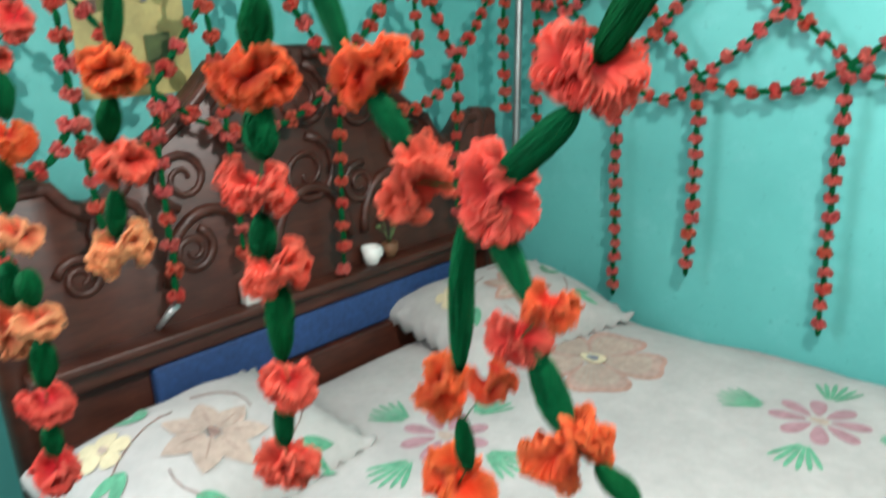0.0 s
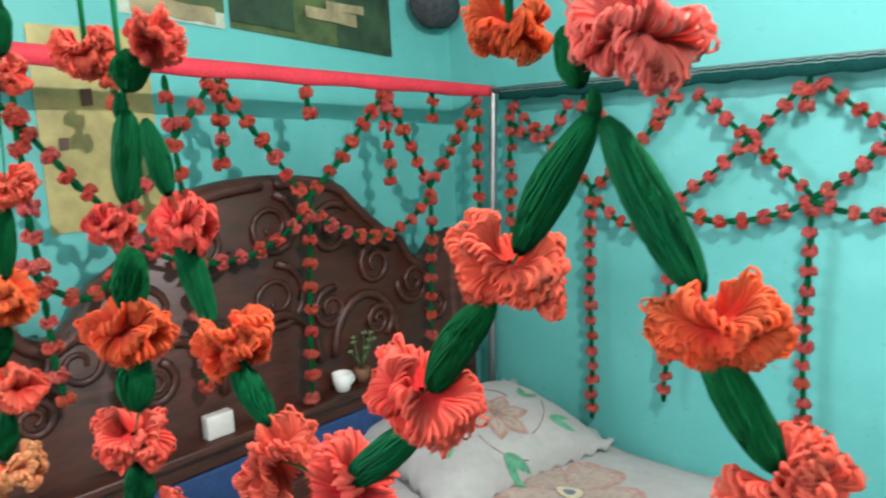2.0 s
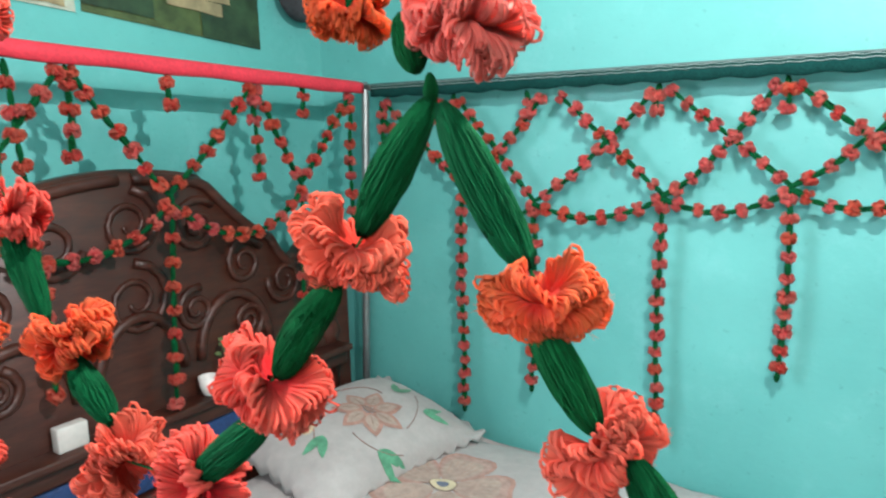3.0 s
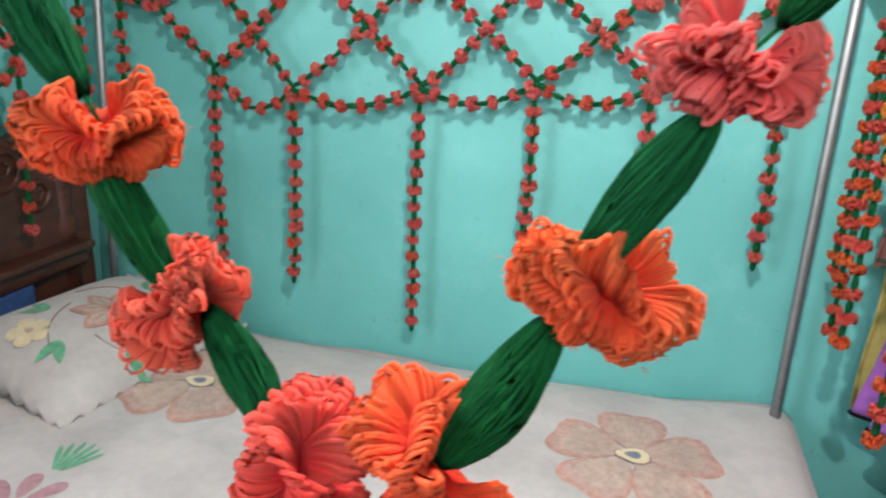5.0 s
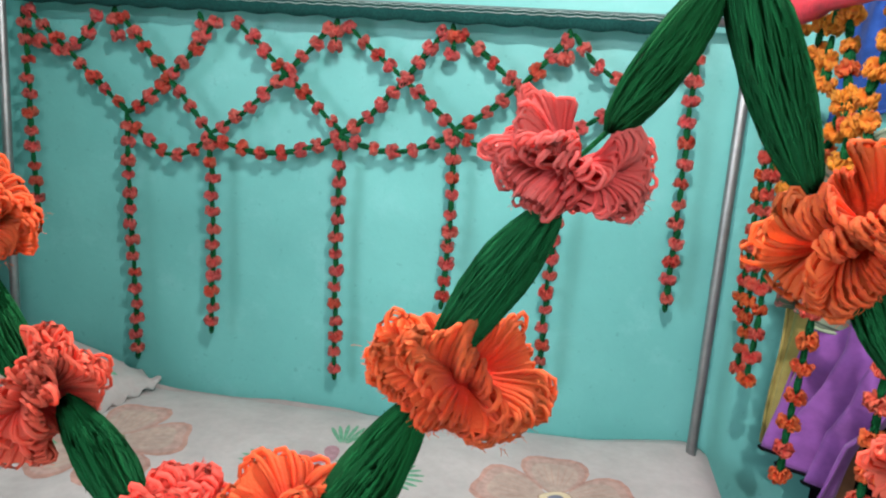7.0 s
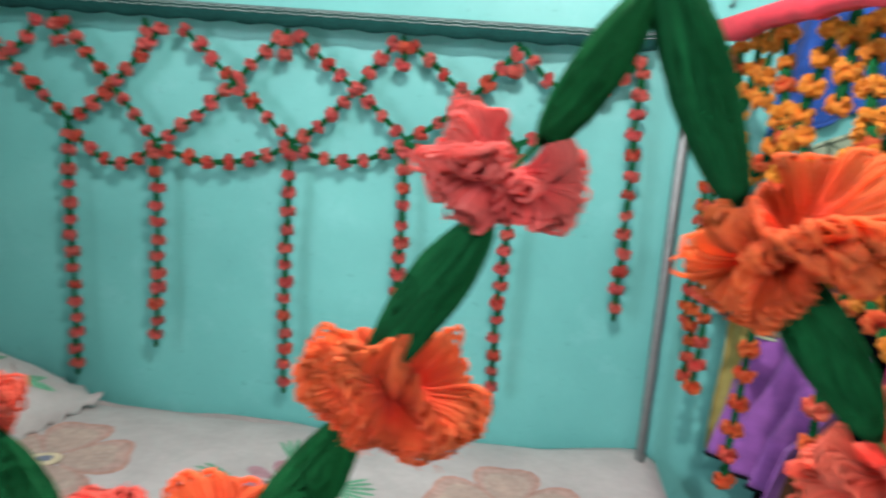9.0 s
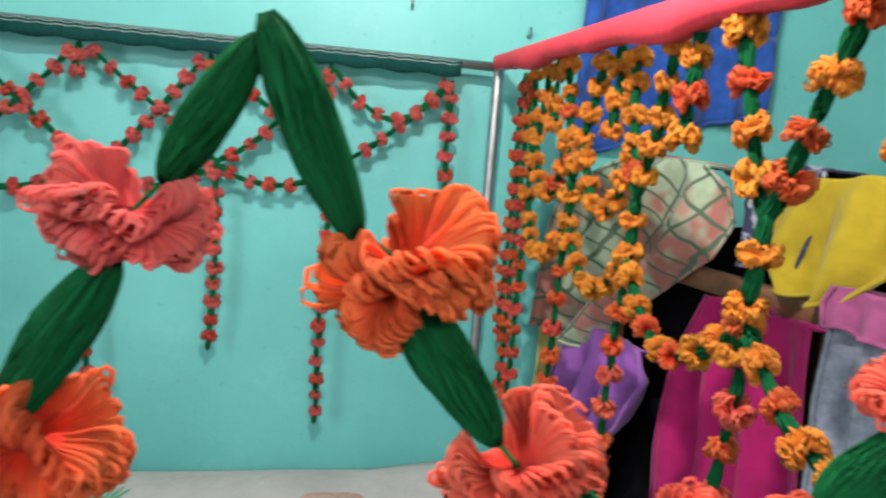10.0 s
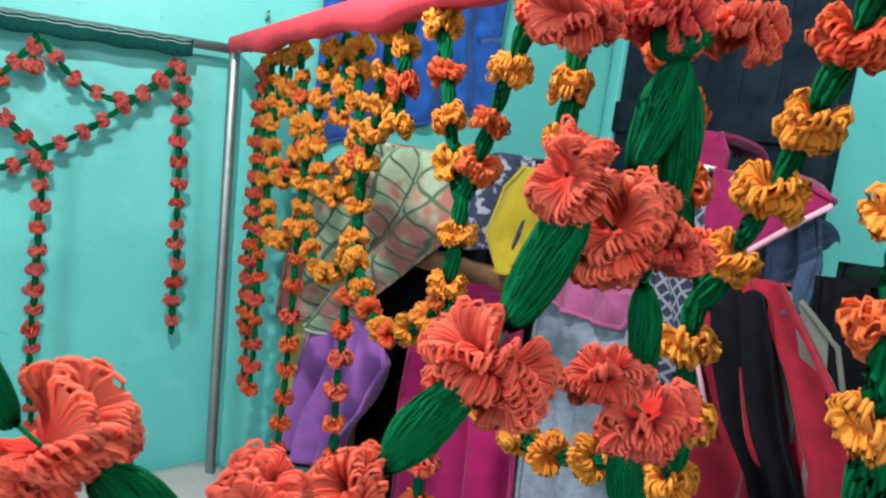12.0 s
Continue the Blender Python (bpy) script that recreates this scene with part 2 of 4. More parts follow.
# ---- yarn flowers and leaves ----
def hairs(bm, rnd, count, start, length, radius):
    """Loose fibres that stand off the yarn; start() gives a root and the way out."""
    for _ in range(count):
        p, d = start()
        side = Vector((rnd.gauss(0, 1), rnd.gauss(0, 1), rnd.gauss(0, 1))) * 0.6
        q = length * rnd.uniform(0.5, 1.3)
        tube(bm, [p, p + (d + side * 0.4).normalized() * q * 0.5, p + (d + side * 1.2).normalized() * q], radius, 3, caps=False)


def leaf_mesh(name, seed, threads, segs, sides, thick, core=0.43, fuzz=0):
    """A bound bundle of green threads, 1 long along z and 1 across: full in the middle, blunt at both ends where it is tied."""
    rnd = random.Random(seed)
    bm = bmesh.new()
    bend, q1, q2 = 0.18 * (rnd.random() - 0.5), rnd.random() * 6.28, rnd.random() * 6.28

    def girth(s):
        return 0.24 + 0.76 * max(0.0, 1 - abs(2 * s - 1) ** 2.2) ** 0.7

    def at(s, a, out):
        lump = 1 + 0.07 * math.sin(6 * s + q1 + 1.5 * math.sin(a + q2)) + 0.05 * math.sin(2 * a + q1) * math.sin(9 * s + q2)
        r = out * girth(s) * lump
        return Vector((r * math.cos(a) + bend * math.sin(math.pi * s), r * math.sin(a), s - 0.5))

    for i in range(threads):
        a = math.tau * (i + 0.9 * rnd.random()) / threads
        swirl = 0.55 + 0.5 * (rnd.random() - 0.5)
        out = core + (0.5 - thick - core) * rnd.random() + thick * 0.3
        ph = rnd.random() * 6.28
        pts = [at(k / segs, a + swirl * (k / segs - 0.5) + 0.10 * math.sin(7 * k / segs + ph) + rnd.gauss(0, 0.02), out * (1 + 0.04 * math.sin(5 * k / segs + ph) + rnd.gauss(0, 0.012))) for k in range(segs + 1)]
        tube(bm, pts, thick * rnd.uniform(0.75, 1.25), sides)
    lathe(bm, [(core * girth(k / 12) * 0.98, k / 12 - 0.5) for k in range(13)], 14)
    if fuzz:
        def start():
            a, k = rnd.uniform(0, math.tau), rnd.uniform(0.05, 0.95)
            return at(k, a, 0.48), Vector((math.cos(a), math.sin(a), rnd.uniform(-0.3, 0.3)))
        hairs(bm, rnd, fuzz, start, 0.06, 0.0035)
    return to_mesh(name, bm, GREEN)


FANS = ((0.46, 2, 0.40, 1.0), (-0.02, 3, 0.46, 1.0), (-0.48, 2, 0.40, 0.97))
FEW = ((0.36, 2, 0.26, 1.0), (-0.34, 3, 0.26, 1.0))


def ruffle_mesh(name, mat, seed, loops, thick, segs=10, sides=4, fill=(44, 5), fans=FANS, wide=0.40, puff=0.055, fuzz=0):
    """A yarn carnation, 1 across along x, on a stem along z: ruffled fans of long yarn loops that run out from the stem, round the rim and back."""
    rnd = random.Random(seed)
    bm = bmesh.new()
    p0 = rnd.uniform(-0.3, 0.3)
    lean = rnd.uniform(-0.25, 0.25)
    rims = []
    for base, n, amp, size in fans:
        ph, p1, p2 = (rnd.random() * math.tau for _ in range(3))

        def at(u, f, off=0.0, grow=1.0, slide=0.0):
            """A point of the fan: u round the stem, f out along it, off above its surface."""
            rim = 0.5 * size * (1 - wide + wide * abs(math.cos(u + p0)) ** 0.8 + 0.05 * math.sin(5 * u + p1)) * grow
            e = (base + amp * math.sin(n * u + ph) + 0.14 * math.sin(7 * u + p2) + lean * math.cos(u)) * (0.45 + 0.75 * f)
            r = 0.035 + (rim - 0.035) * f
            b = u + slide + 0.22 * f * math.cos(n * u + ph)
            d = Vector((math.cos(b) * math.cos(e), math.sin(b) * math.cos(e), math.sin(e)))
            up = Vector((-math.cos(b) * math.sin(e), -math.sin(b) * math.sin(e), math.cos(e)))
            return d * r + up * off

        for i in range(loops):
            u = math.tau * (i + rnd.uniform(-0.6, 0.6)) / loops
            grow = rnd.uniform(0.95, 1.02) if rnd.random() > 0.05 else rnd.uniform(1.03, 1.12)
            high, turn, shift = puff * rnd.uniform(0.85, 1.15), rnd.gauss(0, 0.22), rnd.gauss(0, 0.012)
            pts = []
            for k in range(segs + 1):
                a = 0.25 + (math.tau - 0.5) * k / segs
                f = (0.5 - 0.5 * math.cos(a)) ** 0.55
                w = high * math.copysign(abs(math.sin(a)) ** 0.7, math.sin(a)) * (0.5 + 0.6 * f)
                pts.append(at(u + rnd.gauss(0, 0.006), f, w * math.cos(turn) + shift * f, grow, 1.6 * w * math.sin(turn)))
            tube(bm, pts, thick * rnd.uniform(0.85, 1.2), sides, caps=False)
            rims.append((u, grow, at))
        nu, nv = fill
        for off in (0.45 * puff, -0.45 * puff):
            grid = [[bm.verts.new(at(math.tau * q / nu, 0.02 + 0.90 * k / nv, 1.9 * off * math.sin(math.pi * (0.15 + 0.75 * k / nv)) ** 0.6)) for k in range(nv + 1)] for q in range(nu)]
            for q in range(nu):
                for k in range(nv):
                    bm.faces.new((grid[q][k], grid[(q + 1) % nu][k], grid[(q + 1) % nu][k + 1], grid[q][k + 1]))
    if fuzz:
        def start():
            u, grow, at = rnd.choice(rims)
            p = at(u, 0.97, 0.0, grow)
            return p, p.normalized()
        hairs(bm, rnd, fuzz, start, 0.050, 0.0017)
    return to_mesh(name, bm, mat)


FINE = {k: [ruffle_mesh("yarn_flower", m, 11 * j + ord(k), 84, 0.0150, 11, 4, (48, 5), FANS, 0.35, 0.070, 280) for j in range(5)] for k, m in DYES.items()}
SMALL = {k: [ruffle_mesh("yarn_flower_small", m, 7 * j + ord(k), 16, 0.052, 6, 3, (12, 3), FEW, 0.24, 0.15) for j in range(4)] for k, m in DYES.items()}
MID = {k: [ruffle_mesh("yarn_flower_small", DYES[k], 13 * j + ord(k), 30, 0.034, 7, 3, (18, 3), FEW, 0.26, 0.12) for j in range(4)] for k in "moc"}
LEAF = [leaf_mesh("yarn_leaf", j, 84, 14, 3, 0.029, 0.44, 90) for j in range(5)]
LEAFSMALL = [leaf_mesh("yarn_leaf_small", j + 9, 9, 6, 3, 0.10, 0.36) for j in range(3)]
pick = random.Random(5)


def facing(p, stem, spin, s):
    """A pose whose z axis lies along the stem and whose x axis lies across it, as seen from the bed's near side."""
    z = Vector(stem).normalized()
    x = Vector((0, -1, 0)).cross(z)
    x.normalize()
    m = Matrix((x, z.cross(x), z)).transposed()
    return Matrix.LocRotScale(p, m.to_quaternion(), None) @ Matrix.Rotation(spin, 4, "Z") @ Matrix.Diagonal((*s, 1))


def thread(root, pts, radius):
    bm = bmesh.new()
    tube(bm, [Vector(p) for p in pts], radius, 5)
    return part("string", bm, GREEN, root)


def strand_along(root, pts, gap, size, dye, first_leaf=True, mix_dye="", share=0.0, leaf=0.5, tail=False, kinds=None):
    """Flowers and leaves in turn, threaded on a string along a line of points."""
    pts = [Vector(p) for p in pts]
    seg = [(b - a).length for a, b in zip(pts, pts[1:])]
    total = sum(seg)

    def at(s):
        s = min(max(s, 0), total - 1e-6)
        for a, b, d in zip(pts, pts[1:], seg):
            if s <= d:
                return a.lerp(b, s / d), (b - a).normalized()
            s -= d
        return pts[-1], (pts[-1] - pts[-2]).normalized()

    count = max(1, round(total / gap))
    step = total / count
    for i in range(count):
        s = (i + 0.28) * step
        p, d = at(s)
        wob = Vector((pick.uniform(-1, 1), pick.uniform(-1, 1), pick.uniform(-1, 1))) * 0.0022
        w = leaf * size * pick.uniform(0.8, 1.15)
        shared("leaf", pick.choice(LEAFSMALL), root, align(p + wob, d, pick.uniform(0, 6.3), (w, w, step * 0.72)))
        p, d = at((i + 0.76) * step)
        tip = (d + Vector((pick.uniform(-1, 1), pick.uniform(-1, 1), pick.uniform(-1, 1))) * 0.22).normalized()
        k = mix_dye if mix_dye and pick.random() < share else dye
        f = size * pick.uniform(0.88, 1.12)
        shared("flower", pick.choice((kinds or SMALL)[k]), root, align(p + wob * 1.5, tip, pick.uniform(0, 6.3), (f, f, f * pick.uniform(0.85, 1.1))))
    if tail:
        p, d = at(total)
        shared("leaf", pick.choice(LEAFSMALL), root, align(p + d * step * 0.22, d, 0.0, (leaf * size, leaf * size, step * 0.55)))
    thread(root, pts, 0.0012)


def hang(place, u, z0, z1, lean=0.0):
    """A plumb line with a slight lean, as points."""
    return [place(u + lean * f + 0.004 * math.sin(5 * f + u * 9), z0 + (z1 - z0) * f) for f in (0, 0.25, 0.5, 0.75, 1)]


def arm(place, u0, z0, u1, z1, power=1.18):
    """From the low knot up to the rail."""
    return [place(u0 + (u1 - u0) * s, z0 + (z1 - z0) * s ** power) for s in (0, 0.15, 0.3, 0.45, 0.6, 0.75, 0.9, 1)]


def sag(place, u0, z0, u1, z1, drop):
    return [place(u0 + (u1 - u0) * s, z0 + (z1 - z0) * s - drop * 4 * s * (1 - s)) for s in (0, 0.1, 0.2, 0.35, 0.5, 0.65, 0.8, 0.9, 1)]


def garland(label, group, place, at, paths):
    root = thing("yarn_garland", at, label, "garland", group)
    for pts, kw in paths:
        strand_along(root, pts, **kw)
    return root


# far long side
FY, FZ = 1.611, 1.565
far = lambda u, z: (u, FY + 0.006 * math.sin(7 * u), z)
FAR = dict(gap=0.050, size=0.040, dye="p", mix_dye="c", share=0.25, leaf=0.38)
FARTXT = "coral yarn flower garland with green leaves hanging before the wall"
NODES = [(0.374, 1.308, 0.61), (0.622, 1.272, 0.725), (0.980, 1.298, 0.63), (1.278, 1.330, 0.875), (1.550, 1.340, 0.69)]
TOPS = [(0.09, 0.65), (0.365, 0.95), (0.695, 1.24), (0.985, 1.54), (1.27, 1.825)]
for (u, z, tip), (l, r) in zip(NODES, TOPS):
    garland("coral yarn flower swag looped up to the bed's far rail", "far side garlands", far, far(u, z),
            [(arm(far, u, z, l, FZ, 1.0), FAR), (arm(far, u, z, r, FZ, 1.3), FAR)])
    garland(FARTXT, "far side garlands", far, far(u, FZ), [(hang(far, u, z, tip, -0.006), dict(FAR, gap=0.047, tail=True))])
    garland("short coral yarn dropper under the bed's far rail", "far side garlands", far, far(u, FZ),
            [(hang(far, u - 0.02, FZ + 0.01, FZ - 0.065), dict(FAR, gap=0.036))])
for (a, az, _), (b, bz, _) in zip(NODES, NODES[1:]):
    garland("coral yarn flower chain sagging between two strands", "far side garlands", far, far((a + b) / 2, az),
            [(sag(far, a, az - 0.01, b, bz - 0.01, 0.075 if b - a < 0.26 else 0.045), FAR)])
for u, tip in ((0.075, 1.03), (1.832, 0.94)):
    garland("coral yarn flower garland hanging straight beside a bed post", "far side garlands", far, far(u, FZ), [(hang(far, u, FZ, tip, 0.004), dict(FAR, gap=0.047, tail=True))])
garland("short coral yarn swag at the end of the rail", "far side garlands", far, far(0.2, FZ), [(sag(far, 0.09, FZ - 0.06, 0.31, FZ, 0.07), FAR)])
garland("short coral yarn swag at the end of the rail", "far side garlands", far, far(1.7, FZ), [(sag(far, 1.55, FZ, 1.825, FZ, 0.10), FAR)])

# head end
HZ = 1.585
head_rise = lambda y: 0.043 * (1.6 - y)
head = lambda u, z: (0.008 + 0.006 * math.sin(8 * u), u, z)
HEAD = dict(gap=0.052, size=0.041, dye="c", mix_dye="p", share=0.3, leaf=0.36)
HNODES = [(0.39, 1.335, 0.86), (0.865, 1.335, 0.80), (1.32, 1.33, 0.86)]
HTOPS = [(0.15, 0.635), (0.645, 1.145), (1.155, 1.545)]
for (u, z, tip), (l, r) in zip(HNODES, HTOPS):
    garland("coral yarn flower swag looped up to the red head rail", "head end garlands", head, head(u, z), [(arm(head, u, z, l, HZ + head_rise(l), 1.05), HEAD), (arm(head, u, z, r, HZ + head_rise(r), 1.05), HEAD)])
    garland("coral yarn flower garland hanging before the carved headboard", "head end garlands", head, head(u, z), [(hang(head, u, z, tip, -0.03), dict(HEAD, gap=0.058))])
    garland("short coral yarn dropper under the red head rail", "head end garlands", head, head(u, HZ), [(hang(head, u + 0.02, HZ + head_rise(u) + 0.02, HZ + head_rise(u) - 0.075), HEAD)])
for u, tip in ((0.645, 1.43), (1.15, 1.345), (0.15, 1.42)):
    garland("short coral yarn dropper under the red head rail", "head end garlands", head, head(u, HZ), [(hang(head, u, HZ + head_rise(u), tip), HEAD)])
for (a, az, _), (b, bz, _) in zip(HNODES, HNODES[1:]):
    garland("coral yarn flower chain sagging before the headboard", "head end garlands", head, head((a + b) / 2, az), [(sag(head, a, az - 0.02, b, bz - 0.02, 0.105), HEAD)])
garland("coral yarn flower garland hanging straight beside a bed post", "head end garlands", head, head(1.54, HZ), [(hang(head, 1.54, HZ, 1.16), HEAD)])

for u, tip in ((0.22, 0.98), (0.53, 0.92), (0.04, 1.02)):
    garland("coral yarn flower garland hanging before the carved headboard", "head end garlands", head, head(u, HZ), [(hang(head, u, HZ + head_rise(u), tip, 0.02), dict(HEAD, gap=0.056))])
for a, b in ((0.04, 0.22), (0.22, 0.40)):
    garland("coral yarn flower chain sagging before the headboard", "head end garlands", head, head((a + b) / 2, 1.2), [(sag(head, a, 1.26, b, 1.28, 0.08), HEAD)])

# foot end
TZ = 1.60
foot = lambda u, z: (1.985 + 0.008 * math.sin(9 * u), u, z)
FOOT = dict(gap=0.047, size=0.041, dye="m", mix_dye="o", share=0.12, leaf=0.40, kinds=MID)
LOW = dict(gap=0.052, size=0.038, dye="o", mix_dye="c", share=0.45, leaf=0.36)
TNODES = [(1.33, 1.38, 0.86), (1.05, 1.40, 0.80), (0.775, 1.40, 0.93), (0.448, 1.42, 1.08), (0.145, 1.40, 1.22)]
for u, z, tip in TNODES:
    garland("marigold yarn flower swag looped up to the red foot rail", "foot end garlands", foot, foot(u, z), [(arm(foot, u, z, u + 0.085, TZ), dict(FOOT, share=0.5 if u < 0.6 else 0.12)), (arm(foot, u, z, u - 0.080, TZ), dict(FOOT, share=0.5 if u < 0.6 else 0.12))])
    garland("marigold yarn flowers on a strand at the foot of the bed", "foot end garlands", foot, foot(u, z), [(hang(foot, u, z, 1.27, 0.006), FOOT)])
    garland("orange yarn flower garland hanging at the foot of the bed", "foot end garlands", foot, foot(u, z), [(hang(foot, u + 0.006, 1.27, tip, 0.004), LOW)])
    garland("short marigold yarn dropper under the red foot rail", "foot end garlands", foot, foot(u, TZ), [(hang(foot, u - 0.14, TZ + 0.01, TZ - 0.13), FOOT)])
for (a, az, _), (b, bz, _) in zip(TNODES, TNODES[1:]):
    garland("marigold yarn flower chain sagging between two strands", "foot end garlands", foot, foot((a + b) / 2, 1.3), [(sag(foot, a, 1.315, b, 1.325, 0.085), FOOT)])
    if a > 0.9:
        garland("marigold yarn flower chain looped high at the foot of the bed", "foot end garlands", foot, foot((a + b) / 2, az), [(sag(foot, a - 0.03, az + 0.06, b + 0.03, bz + 0.06, 0.10), FOOT)])
for u, tip, style in ((1.54, 0.95, dict(LOW, gap=0.04, size=0.038)), (1.455, 0.85, dict(LOW, gap=0.04, size=0.038)), (0.03, 1.31, FOOT)):
    garland("orange yarn flower garland hanging straight beside a bed post", "foot end garlands", foot, foot(u, TZ), [(hang(foot, u, TZ, tip), style)])

# near long side, hung a hand's width before the viewer
def near_y(x):
    ramp = lambda v: min(1.0, max(0.0, v))
    return -0.2 * max(0.0, 1.21 - x) + 0.010 * ramp((x - 1.45) / 0.1) + 0.010 * ramp((x - 1.70) / 0.1)


NEAR = [
    ("far_left_column", [
        ("c", 0.895, 1.571, 0.054), ("c", 0.852, 1.529, 0.053), ("L", 0.812, 1.489, 0.807, 1.442, 0.0237), ("c", 0.812, 1.428, 0.041),
        ("c", 0.758, 1.401, 0.046), ("L", 0.770, 1.386, 0.765, 1.349, 0.0230), ("o", 0.757, 1.331, 0.065), ("L", 0.747, 1.309, 0.731, 1.262, 0.0215),
        ("y", 0.740, 1.240, 0.057), ("L", 0.712, 1.207, 0.700, 1.165, 0.0282), ("y", 0.689, 1.139, 0.081), ("L", 0.743, 1.204, 0.740, 1.171, 0.0269),
        ("y", 0.743, 1.155, 0.063), ("L", 0.740, 1.133, 0.725, 1.082, 0.0280), ("c", 0.722, 1.060, 0.066), ("L", 0.723, 1.036, 0.717, 1.000, 0.0235),
        ("c", 0.712, 0.978, 0.066),
    ]),
    ("left_column", [
        ("L", 0.978, 1.577, 0.968, 1.551, 0.0169), ("c", 0.964, 1.539, 0.050), ("L", 0.947, 1.491, 0.957, 1.525, 0.0055), ("c", 0.950, 1.467, 0.055),
        ("L", 0.948, 1.449, 0.934, 1.403, 0.0165), ("o", 0.927, 1.387, 0.060), ("L", 0.920, 1.367, 0.907, 1.333, 0.0197), ("c", 0.920, 1.317, 0.061),
        ("L", 0.904, 1.293, 0.893, 1.257, 0.0191), ("y", 0.901, 1.246, 0.067),
    ]),
    ("second_column", [
        ("L", 1.091, 1.505, 1.082, 1.459, 0.0198), ("c", 1.064, 1.442, 0.040), ("L", 1.080, 1.427, 1.073, 1.392, 0.0248), ("o", 1.069, 1.379, 0.065),
        ("L", 1.074, 1.363, 1.069, 1.329, 0.0257), ("c", 1.061, 1.308, 0.063), ("L", 1.063, 1.289, 1.057, 1.258, 0.0216), ("c", 1.072, 1.252, 0.062),
        ("L", 1.071, 1.242, 1.065, 1.187, 0.0216), ("c", 1.068, 1.167, 0.053), ("L", 1.060, 1.147, 1.056, 1.115, 0.0186), ("c", 1.058, 1.099, 0.056),
    ]),
    ("first_swag", [
        ("L", 1.108, 1.500, 1.120, 1.463, 0.0158), ("c", 1.131, 1.445, 0.047), ("L", 1.124, 1.440, 1.143, 1.391, 0.0173), ("o", 1.161, 1.382, 0.053),
        ("L", 1.162, 1.371, 1.182, 1.341, 0.0176), ("c", 1.186, 1.321, 0.053), ("c", 1.241, 1.320, 0.056), ("L", 1.240, 1.324, 1.286, 1.362, 0.0190),
        ("c", 1.293, 1.381, 0.055), ("L", 1.301, 1.387, 1.331, 1.425, 0.0180), ("c", 1.342, 1.440, 0.049), ("L", 1.348, 1.448, 1.376, 1.489, 0.0165),
    ]),
    ("knot_one", [
        ("c", 1.061, 1.543, 0.047), ("c", 1.123, 1.543, 0.039), ("L", 1.101, 1.539, 1.097, 1.519, 0.0221), ("L", 1.088, 1.517, 1.087, 1.502, 0.0097),
    ]),
    ("knot_two", [
        ("o", 1.345, 1.522, 0.029), ("p", 1.391, 1.515, 0.045), ("L", 1.367, 1.518, 1.372, 1.501, 0.0129), ("L", 1.377, 1.499, 1.378, 1.489, 0.0054),
    ]),
    ("second_swag", [
        ("L", 1.383, 1.487, 1.410, 1.442, 0.0167), ("o", 1.417, 1.430, 0.040), ("L", 1.413, 1.426, 1.434, 1.393, 0.0148), ("c", 1.437, 1.387, 0.042),
        ("L", 1.445, 1.385, 1.463, 1.351, 0.0147), ("c", 1.469, 1.344, 0.051), ("o", 1.503, 1.350, 0.052), ("L", 1.509, 1.354, 1.531, 1.393, 0.0189),
        ("o", 1.542, 1.404, 0.045), ("L", 1.537, 1.408, 1.559, 1.444, 0.0154), ("p", 1.563, 1.455, 0.037), ("L", 1.571, 1.464, 1.587, 1.492, 0.0127),
    ]),
    ("third_swag", [
        ("L", 1.591, 1.496, 1.610, 1.456, 0.0150), ("o", 1.623, 1.447, 0.045), ("L", 1.622, 1.442, 1.646, 1.408, 0.0157), ("c", 1.654, 1.399, 0.044),
        ("L", 1.665, 1.392, 1.684, 1.375, 0.0158), ("c", 1.701, 1.375, 0.039), ("c", 1.731, 1.373, 0.037), ("L", 1.739, 1.385, 1.765, 1.410, 0.0171),
        ("c", 1.771, 1.412, 0.045), ("L", 1.775, 1.426, 1.794, 1.462, 0.0197), ("c", 1.790, 1.471, 0.033), ("c", 1.812, 1.455, 0.044),
    ]),
    ("knot_four", [
        ("c", 1.783, 1.517, 0.022), ("c", 1.819, 1.523, 0.026), ("c", 1.851, 1.525, 0.026), ("L", 1.822, 1.523, 1.825, 1.511, 0.0214),
    ]),
    ("fourth_column", [
        ("L", 1.827, 1.510, 1.816, 1.476, 0.0169), ("L", 1.830, 1.505, 1.834, 1.462, 0.0153), ("c", 1.834, 1.452, 0.036), ("L", 1.828, 1.436, 1.834, 1.404, 0.0136), ("c", 1.818, 1.406, 0.025),
        ("c", 1.840, 1.389, 0.042), ("L", 1.831, 1.380, 1.836, 1.355, 0.0150),
    ]),
    ("hanging_one", [
        ("L", 1.219, 1.300, 1.210, 1.215, 0.0175), ("o", 1.197, 1.196, 0.044), ("o", 1.234, 1.210, 0.035), ("L", 1.210, 1.177, 1.212, 1.145, 0.0143),
        ("o", 1.205, 1.131, 0.056),
    ]),
    ("hanging_two", [
        ("L", 1.235, 1.304, 1.260, 1.266, 0.0163), ("o", 1.274, 1.265, 0.031), ("c", 1.253, 1.241, 0.039), ("L", 1.265, 1.237, 1.285, 1.198, 0.0206),
        ("o", 1.285, 1.188, 0.056), ("L", 1.304, 1.185, 1.326, 1.173, 0.0154),
    ]),
    ("hanging_three", [
        ("L", 1.467, 1.338, 1.477, 1.321, 0.0144),
    ]),
]
NEARTXT = {"o": "large coral and orange yarn flowers on a green threaded garland", "k": "knot of coral yarn flowers where two swags meet"}
